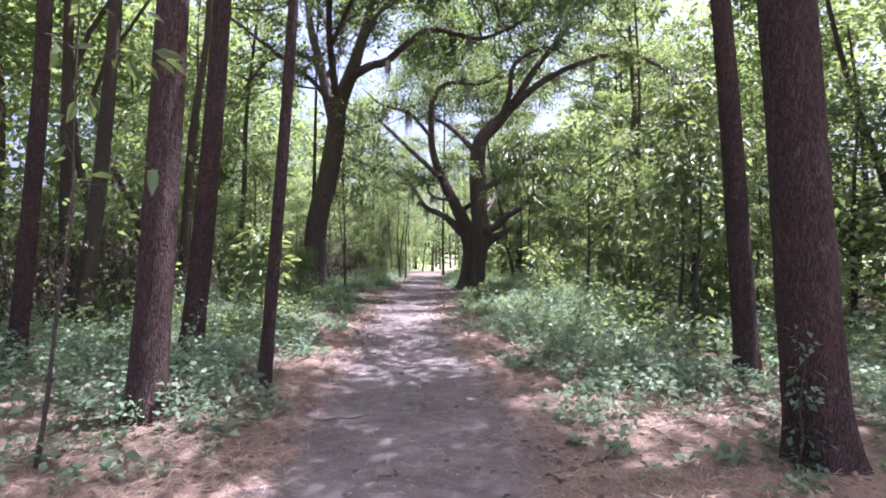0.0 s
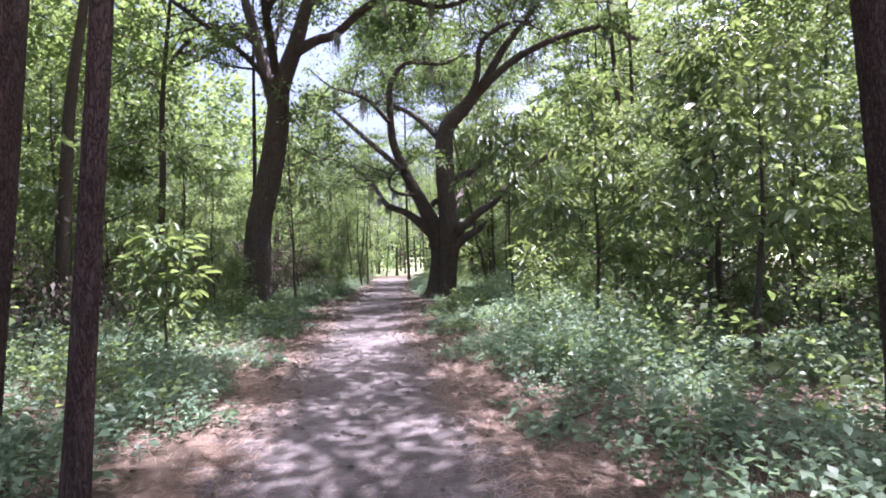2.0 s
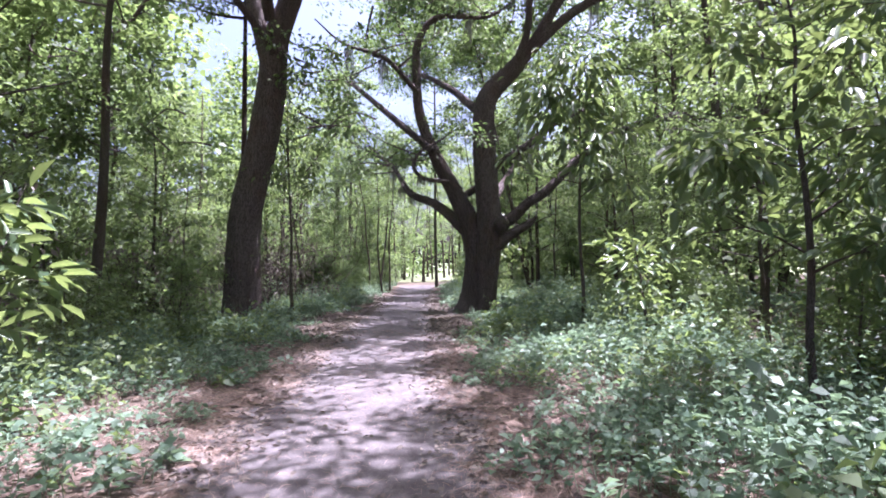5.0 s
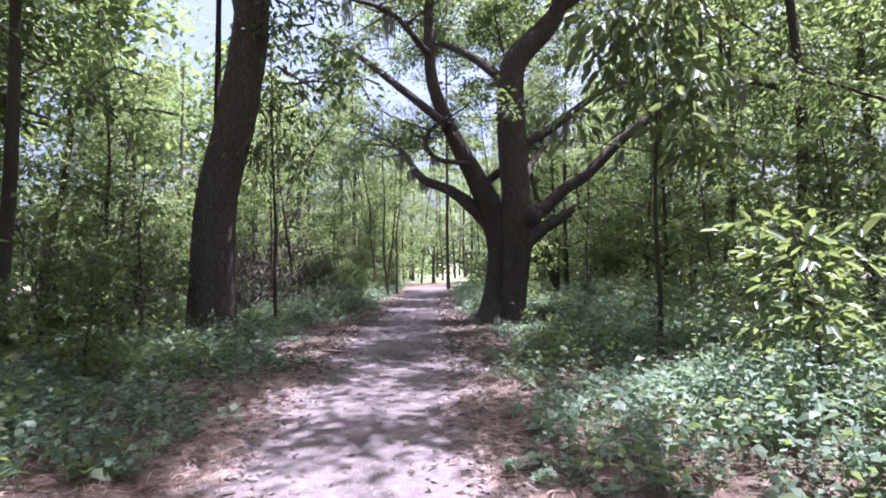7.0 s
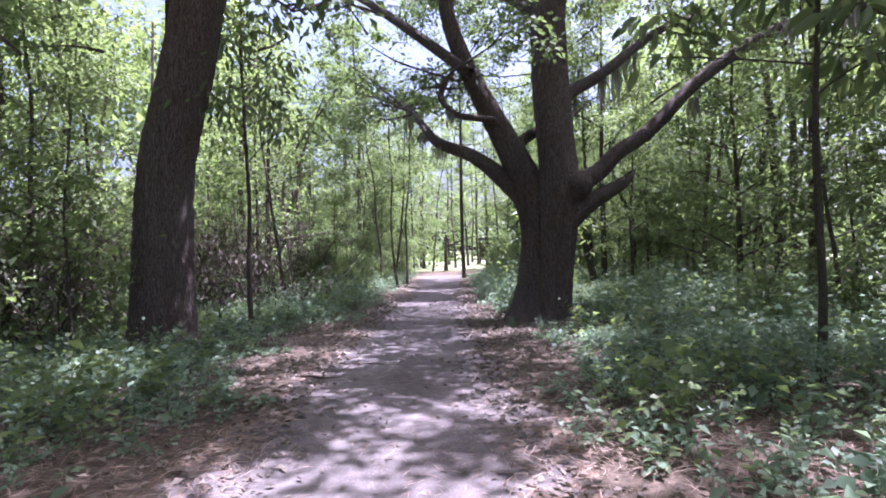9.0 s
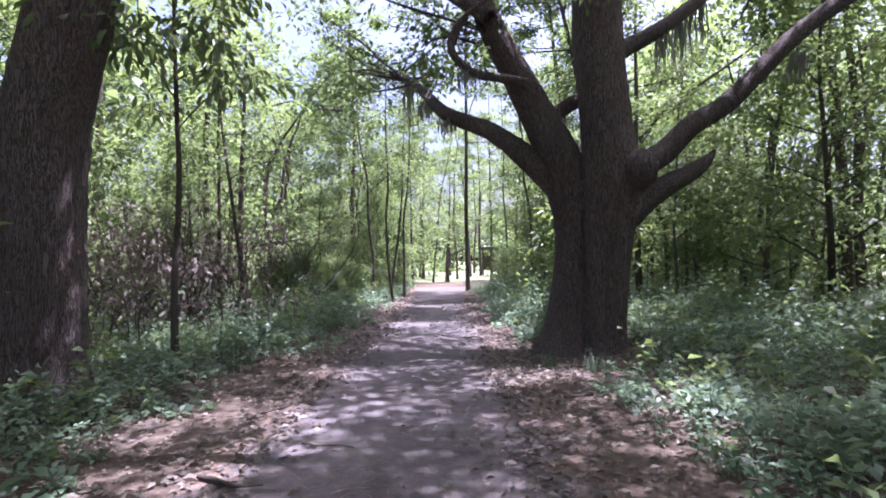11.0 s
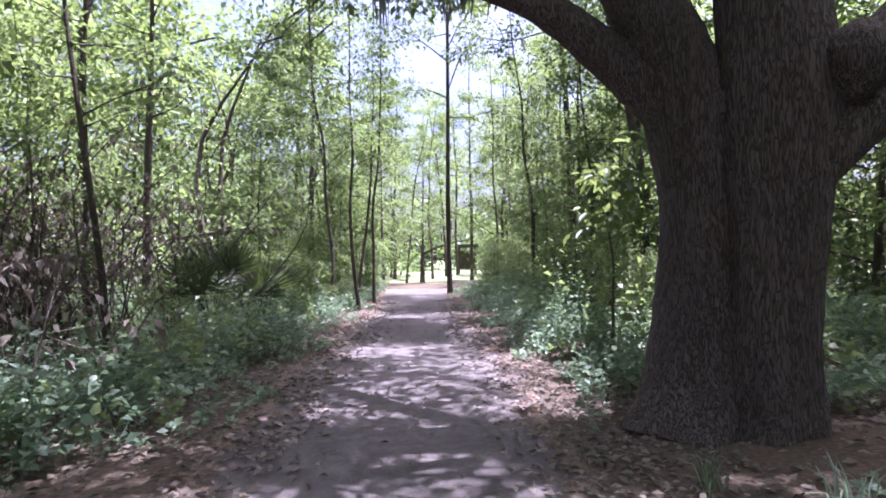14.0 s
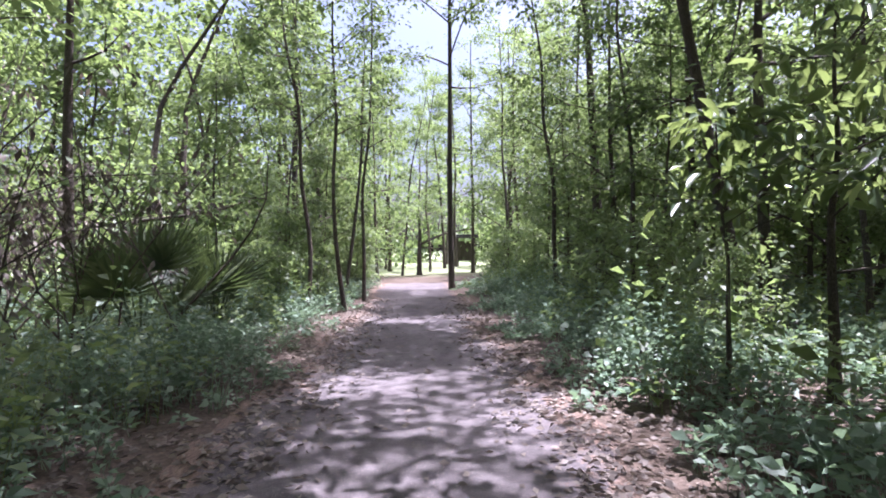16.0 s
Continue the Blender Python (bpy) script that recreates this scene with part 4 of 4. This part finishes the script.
def dead_brush(x, y, h, seed):
    """A grey tangle of leaning, mostly bare stems with hanging withered leaves."""
    rng = np.random.default_rng(seed)
    root = tree_root("brush_tangle", x, y, "grey tangle of bare stems and withered leaves", "brush tangles beside the path", "brush")
    chunks, tips = [], []
    for k in range(34):
        b, ln = rng.normal(0, 0.7, 2), rng.uniform(0.5, 1.1) * h
        w = unit(np.array([rng.normal(0, 0.4), rng.normal(0, 0.4), 1.0]))
        m = np.array([*b, 0]) + w * ln * 0.55
        e = m + unit(w + rng.normal(0, 0.55, 3)) * ln * 0.5
        chunks.append(tube([(*b, 0, rng.uniform(0.01, 0.028)), (*m, 0.012), (*e, 0.004)], 4, 0.5, 0.05, 0, seed + k))
        tips += [e, (m + e) / 2]
        for _ in range(3):
            q = m + unit(rng.normal(0, 1, 3)) * rng.uniform(0.3, 0.9)
            chunks.append(tube([(*m, 0.007), (*((m + q) / 2 + rng.normal(0, 0.08, 3)), 0.005), (*q, 0.003)], 3, 0.5, 0.05, 0, k))
            tips.append(q)
    v, f = joined(chunks)
    tagged(piece("stem_tangle", mesh_of("brush_stems", v, f, True), THIN_BARK, root), kind="stuff")
    v, f = crown_leaves(tips, 1000, 0.16, 0.12, rng, 1.2, 0.4)
    v[:, 2] = np.maximum(v[:, 2], 0.03)
    piece("withered_foliage", mesh_of("brush_leaves", v, f), LEAF_DEAD, root)
    return root


for i, (x, y, h) in enumerate([(-5.5, 25.0, 2.3), (-6.1, 29.2, 4.2), (-6.2, 27.2, 3.2), (-8.2, 30.0, 4.2), (-9.6, 28.6, 4.6), (-8.9, 32.2, 4.4), (-10.8, 31.0, 5.0), (-7.6, 27.6, 3.4), (-9.3, 24.5, 3.6), (-7.9, 21.8, 2.6), (-7.2, 9.6, 2.8), (-8.8, 11.8, 3.4), (-6.9, 12.4, 2.6), (-9.8, 8.2, 3.2), (-8.4, 15.4, 3.0)]):
    dead_brush(x, y, h, 300 + i)


def palmetto(x, y, seed, n=15, size=1.0):
    rng = np.random.default_rng(seed)
    root = tree_root("palmetto", x, y, "dark green palmetto with stiff fan-shaped fronds", "palmettos beside the path", "palm")
    for k in range(n):
        a, tilt = k * 2.4 + rng.uniform(-0.3, 0.3), rng.uniform(0.12, 0.85)
        way = np.array([math.cos(a) * math.sin(tilt), math.sin(a) * math.sin(tilt), math.cos(tilt)])
        ln = size * rng.uniform(0.55, 1.0)
        hub = way * ln
        side = unit(np.cross(way, (0, 0, 1)))
        stalk = tube([(0, 0, 0, 0.014), (*(hub * 0.5 + (0, 0, 0.04)), 0.011), (*hub, 0.008)], 5, 0.3, 0.02, 0, k)
        fan = []
        for t in np.linspace(-1.25, 1.25, 17):
            d = way * math.cos(t) + side * math.sin(t) + np.array((0, 0, -0.12 * abs(t)))
            nrm = unit(np.cross(side, way))
            tip = hub + unit(d) * size * rng.uniform(0.62, 0.8) * (1 - 0.12 * abs(t))
            mid, off = hub + (tip - hub) * 0.45, unit(np.cross(d, nrm)) * 0.024 * size
            fan.append((np.array([hub, mid + off, tip, mid - off + nrm * 0.012]), np.array([[0, 1, 2, 3]])))
        v, f = joined([stalk, *fan])
        piece("frond", mesh_of("palmetto_frond", v, f), LEAF_PALM, root)
    return root


palmetto(-5.05, 30.6, 1, 18, 1.3)
palmetto(-4.3, 31.3, 2, 13, 1.0)
palmetto(-6.3, 31.4, 3, 11, 0.8)

# ---- hanging moss ----
def moss(x, y, z, length, seed):
    rng = np.random.default_rng(seed)
    n = 34
    top = rng.normal(0, 0.06, (n, 3)) * (1.3, 0.7, 0.3)
    chunk = []
    for t in top:
        ln, sway = length * rng.uniform(0.3, 1.0), rng.normal(0, 0.05, 2)
        p = [t, t + (sway[0], sway[1], -ln * 0.5), t + (sway[0] * 0.4 + rng.normal(0, 0.03), sway[1] * 1.5, -ln)]
        w = np.array((rng.uniform(0.004, 0.011), rng.uniform(-0.006, 0.006), 0))
        chunk.append((np.array([p[0] - w, p[0] + w, p[1] + w * 1.3, p[1] - w * 1.3, p[2] + w * 0.3, p[2] - w * 0.3]), np.array([[0, 1, 2, 3], [3, 2, 4, 5]])))
    v, f = joined(chunk)
    ob = piece("hanging_moss", mesh_of("hanging_moss", v, f), MOSS)
    ob.location = (x, y, z)
    return tagged(ob, "grey-green moss strands hanging from an oak limb", "moss", "moss on the live oaks")


for i, (x, y, z, ln) in enumerate([(-0.8, 24.85, 3.7, 0.4), (-1.1, 25.3, 4.15, 0.5), (-1.5, 26.8, 5.0, 0.9), (-0.5, 24.1, 4.25, 0.4), (2.9, 25.3, 5.3, 0.9), (3.3, 25.5, 5.6, 1.2), (3.7, 25.7, 5.95, 1.1), (4.3, 23.9, 4.3, 0.5),
                                   (6.2, 23.9, 5.75, 0.8), (7.4, 23.9, 6.05, 0.9), (0.9, 24.75, 3.75, 0.4), (1.2, 24.3, 9.3, 1.0), (5.2, 24.3, 9.9, 1.3), (6.8, 24.3, 10.5, 1.2), (8.4, 24.2, 10.75, 1.1), (-1.6, 24.0, 7.95, 1.0),
                                   (-2.2, 21.2, 9.4, 1.1), (-0.6, 20.9, 10.5, 1.0), (-6.6, 22.0, 9.85, 0.9), (-2.6, 23.7, 8.2, 0.9), (1.0, 20.75, 10.25, 0.9)]):
    moss(x, y, z, ln, 400 + i)


# ---- litter on the ground ----
def litter(name, count, x0, x1, y0, y1, length, width, mat, label, seed, power=1.0):
    """Fallen leaves or needles lying about, thickest beside the path."""
    rng = np.random.default_rng(seed)
    y = rng.uniform(y0, y1, count)
    off = (x0 + (x1 - x0) * rng.uniform(0, 1, count) ** power) * rng.choice((-1, 1), count)
    x = path_x(y) + off
    keep = rng.uniform(0, 1, count) < 0.35 + 0.65 * (np.sin(2.1 * x + 1.3 * y + seed) * np.sin(1.7 * y - x) > -0.25)
    x, y = x[keep], y[keep]
    a = rng.uniform(0, 6.28, len(x))
    at = np.stack([x, y, ground_z(x, y) + 0.012 + np.abs(rng.normal(0, 0.008, len(x)))], 1)
    way = np.stack([np.cos(a), np.sin(a), rng.normal(0.03, 0.12, len(x))], 1)
    v, f = leaf_quads(at, way, length * rng.uniform(0.6, 1.3, len(x)), width, rng, 0.1)
    v[:, 2] = np.maximum(v[:, 2], ground_z(v[:, 0], v[:, 1]) + 0.009)
    return tagged(piece(name, mesh_of(name, v, f), mat), label, "litter", kind="stuff")


litter("pine_straw", 42000, 0.85, 3.4, 0.5, 18, 0.17, 0.03, STRAW, "fallen reddish pine needles lying beside the path", 1)
litter("pine_straw", 9000, 0.0, 1.0, 0.5, 20, 0.1, 0.035, STRAW, "loose pine needles on the dirt path", 2)
litter("fallen_leaves", 15000, 0.95, 4.2, 11, 36, 0.072, 0.5, LEAF_DEAD, "dry brown fallen leaves beside the path", 3, 1.4)
litter("fallen_leaves", 9000, 0.9, 4.4, 18, 27, 0.07, 0.5, LEAF_DEAD, "dry oak leaves under the live oaks", 8)
litter("fallen_leaves", 7000, 0.5, 1.4, 8, 38, 0.075, 0.5, LEAF_DEAD, "dry leaves drifting onto the path edge", 6, 0.6)
litter("pine_straw", 9000, 0.7, 1.3, 0.5, 16, 0.13, 0.035, STRAW, "pine needles drifting onto the path edge", 7, 0.6)
litter("fallen_leaves", 1500, 0.0, 1.1, 1, 36, 0.06, 0.5, LEAF_DEAD, "few dry leaves lying on the dirt path", 4)
litter("fallen_leaves", 4500, 1.0, 4.0, 1, 12, 0.08, 0.45, LEAF_DEAD, "dry leaves among the pine straw", 5)


def grass_tuft(x, y, n, size, seed):
    rng = np.random.default_rng(seed)
    chunk = []
    for _ in range(n):
        a, ln, out = rng.uniform(0, 6.28), size * rng.uniform(0.5, 1.1), rng.uniform(0.2, 0.8)
        w = np.array((math.cos(a), math.sin(a), 0))
        side = np.array((-w[1], w[0], 0)) * 0.005
        b = rng.normal(0, 0.04, 3) * (1, 1, 0)
        p = [b, b + w * out * ln * 0.35 + (0, 0, ln * 0.6), b + w * out * ln + (0, 0, ln * (0.95 - 0.4 * out))]
        chunk.append((np.array([p[0] - side, p[0] + side, p[1] + side * 0.8, p[1] - side * 0.8, p[2] + side * 0.1, p[2] - side * 0.1]), np.array([[0, 1, 2, 3], [3, 2, 4, 5]])))
    ob = piece("grass_tuft", mesh_of("grass_tuft", *joined(chunk)), LEAF_WEED)
    ob.location = (x, y, float(ground_z(x, y)) - 0.005)
    return tagged(ob, "tuft of long thin green grass blades", "grass", "grass tufts")


for i, (x, y, n, size) in enumerate([(1.5, 20.9, 26, 0.4), (2.0, 20.5, 22, 0.45), (1.0, 22.9, 30, 0.35), (0.55, 23.3, 22, 0.3), (1.75, 8.6, 20, 0.3), (-2.6, 10.2, 22, 0.35), (-3.0, 8.9, 20, 0.4), (-2.9, 27.6, 20, 0.4), (0.8, 26.2, 22, 0.35)]):
    grass_tuft(x, y, n, size, 600 + i)


def vine():
    """A vine with small leaves climbing the foot of the nearest pine."""
    rng = np.random.default_rng(77)
    root = tree_root("climbing_vine", 2.58, 3.95, "small-leaved vine climbing the foot of a pine", "", "vine")
    stem = [(0, -0.02, 0, 0.012), (0.05, -0.05, 0.25, 0.01), (0.02, -0.06, 0.5, 0.008), (0.07, -0.05, 0.8, 0.006), (0.06, -0.04, 1.05, 0.003)]
    piece("stem", mesh_of("vine_stem", *tube(stem, 6, 0.08, 0.1, 0, 7), True), THIN_BARK, root)
    line = smooth_line(np.array(stem)[:, :3], 0.05)
    v, f = crown_leaves(line, 120, 0.07, 0.07, rng, 0.3, 0.6)
    v[:, 2] = np.maximum(v[:, 2], 0.03)
    piece("foliage", mesh_of("vine_leaves", v, f), LEAF_WEED, root)


vine()


def stick(x, y, length, turn, r, seed):
    rng = np.random.default_rng(seed)
    v, f = tube([(-length / 2, 0, r, r), (-length / 6, rng.normal(0, 0.04), r * 1.3, r * 0.9), (length / 5, rng.normal(0, 0.04), r * 1.2, r * 0.7), (length / 2, rng.normal(0, 0.05), r, r * 0.3)], 6, 0.1, 0.08, 0, seed)
    ob = piece("fallen_stick", mesh_of("fallen_stick", v, f, True), THIN_BARK)
    ob.matrix_basis = pose(x, y, float(ground_z(x, y)) + 0.012, 0, 0, turn)
    return tagged(ob, "short grey fallen stick lying on the ground", "stick", "fallen sticks")


for i, (x, y, ln, turn, r) in enumerate([(-1.0, 5.3, 0.35, 20, 0.008), (-1.7, 20.4, 0.45, -15, 0.012), (1.5, 8.0, 0.7, 40, 0.013), (-2.5, 21.4, 0.6, 70, 0.014), (-2.2, 19.7, 0.5, -25, 0.018), (-2.7, 5.9, 0.6, 130, 0.012),
                                         (1.9, 4.6, 0.5, 100, 0.01), (0.6, 21.6, 0.5, 15, 0.012), (-0.4, 3.9, 0.25, 60, 0.006), (-2.6, 12.6, 0.55, 35, 0.012)]):
    stick(x, y, ln, turn, r, 500 + i)


# ---- beyond the path ----
def box(bm, x0, x1, y0, y1, z0, z1):
    m = bmesh.ops.create_cube(bm, size=1, matrix=Matrix.LocRotScale(((x0 + x1) / 2, (y0 + y1) / 2, (z0 + z1) / 2), None, (x1 - x0, y1 - y0, z1 - z0)))
    return m


def part(name, boxes, mat, parent, label=""):
    bm = bmesh.new()
    for b in boxes:
        box(bm, *b)
    bmesh.ops.bevel(bm, geom=bm.edges[:], offset=0.008, segments=1, affect="EDGES")
    me = bpy.data.meshes.new(name)
    bm.to_mesh(me)
    bm.free()
    return piece(name, me, mat, parent, label)


kiosk = tagged(new("park_kiosk"), "small dark wooden kiosk standing in the bright clearing", "kiosk")
kiosk.location = (3.1, 69, float(ground_z(3.1, 69)))
for px in (-0.8, 0.7):
    for py in (-0.5, 0.5):
        part("post", [(px, px + 0.12, py, py + 0.12, -0.05, 2.4)], OLD_WOOD, kiosk)
part("panel", [(-0.68, 0.7, 0.02, 0.1, 0.5, 2.1)], OLD_WOOD, kiosk, "dark board panel")
part("bench", [(-0.66, 0.68, -0.45, 0.0, 0.42, 0.5)], OLD_WOOD, kiosk)
roof = part("roof", [(-1.05, 1.05, -0.8, 0.85, 2.38, 2.5)], ROOFING, kiosk)
part("ridge", [(-1.0, 1.0, -0.4, 0.45, 2.5, 2.68)], ROOFING, roof)


def snag():
    root = tree_root("dead_snag", -1.05, 53.0, "short dead trunk with a long low bough at the clearing's edge")
    v, f = tube([(0, 0, 0, 0.15), (0, 0, 1.2, 0.12), (0.06, 0, 2.3, 0.1), (0.08, 0, 2.7, 0.05)], 9, 0.2, 0.06, 0.2, 5)
    piece("trunk", mesh_of("snag_trunk", v, f, True), OAK_BARK, root)
    for bough in ([(0.02, 0, 1.75, 0.08), (0.8, 0, 2.1, 0.07), (1.8, 0.1, 2.45, 0.055), (3.0, 0.2, 2.6, 0.03)], [(0.02, 0, 1.6, 0.05), (1.0, 0, 1.5, 0.045), (1.9, 0, 1.15, 0.03)]):
        piece("bough", mesh_of("snag_bough", *tube(bough, 7, 0.2, 0.06, 0, 6), True), OAK_BARK, root)


snag()
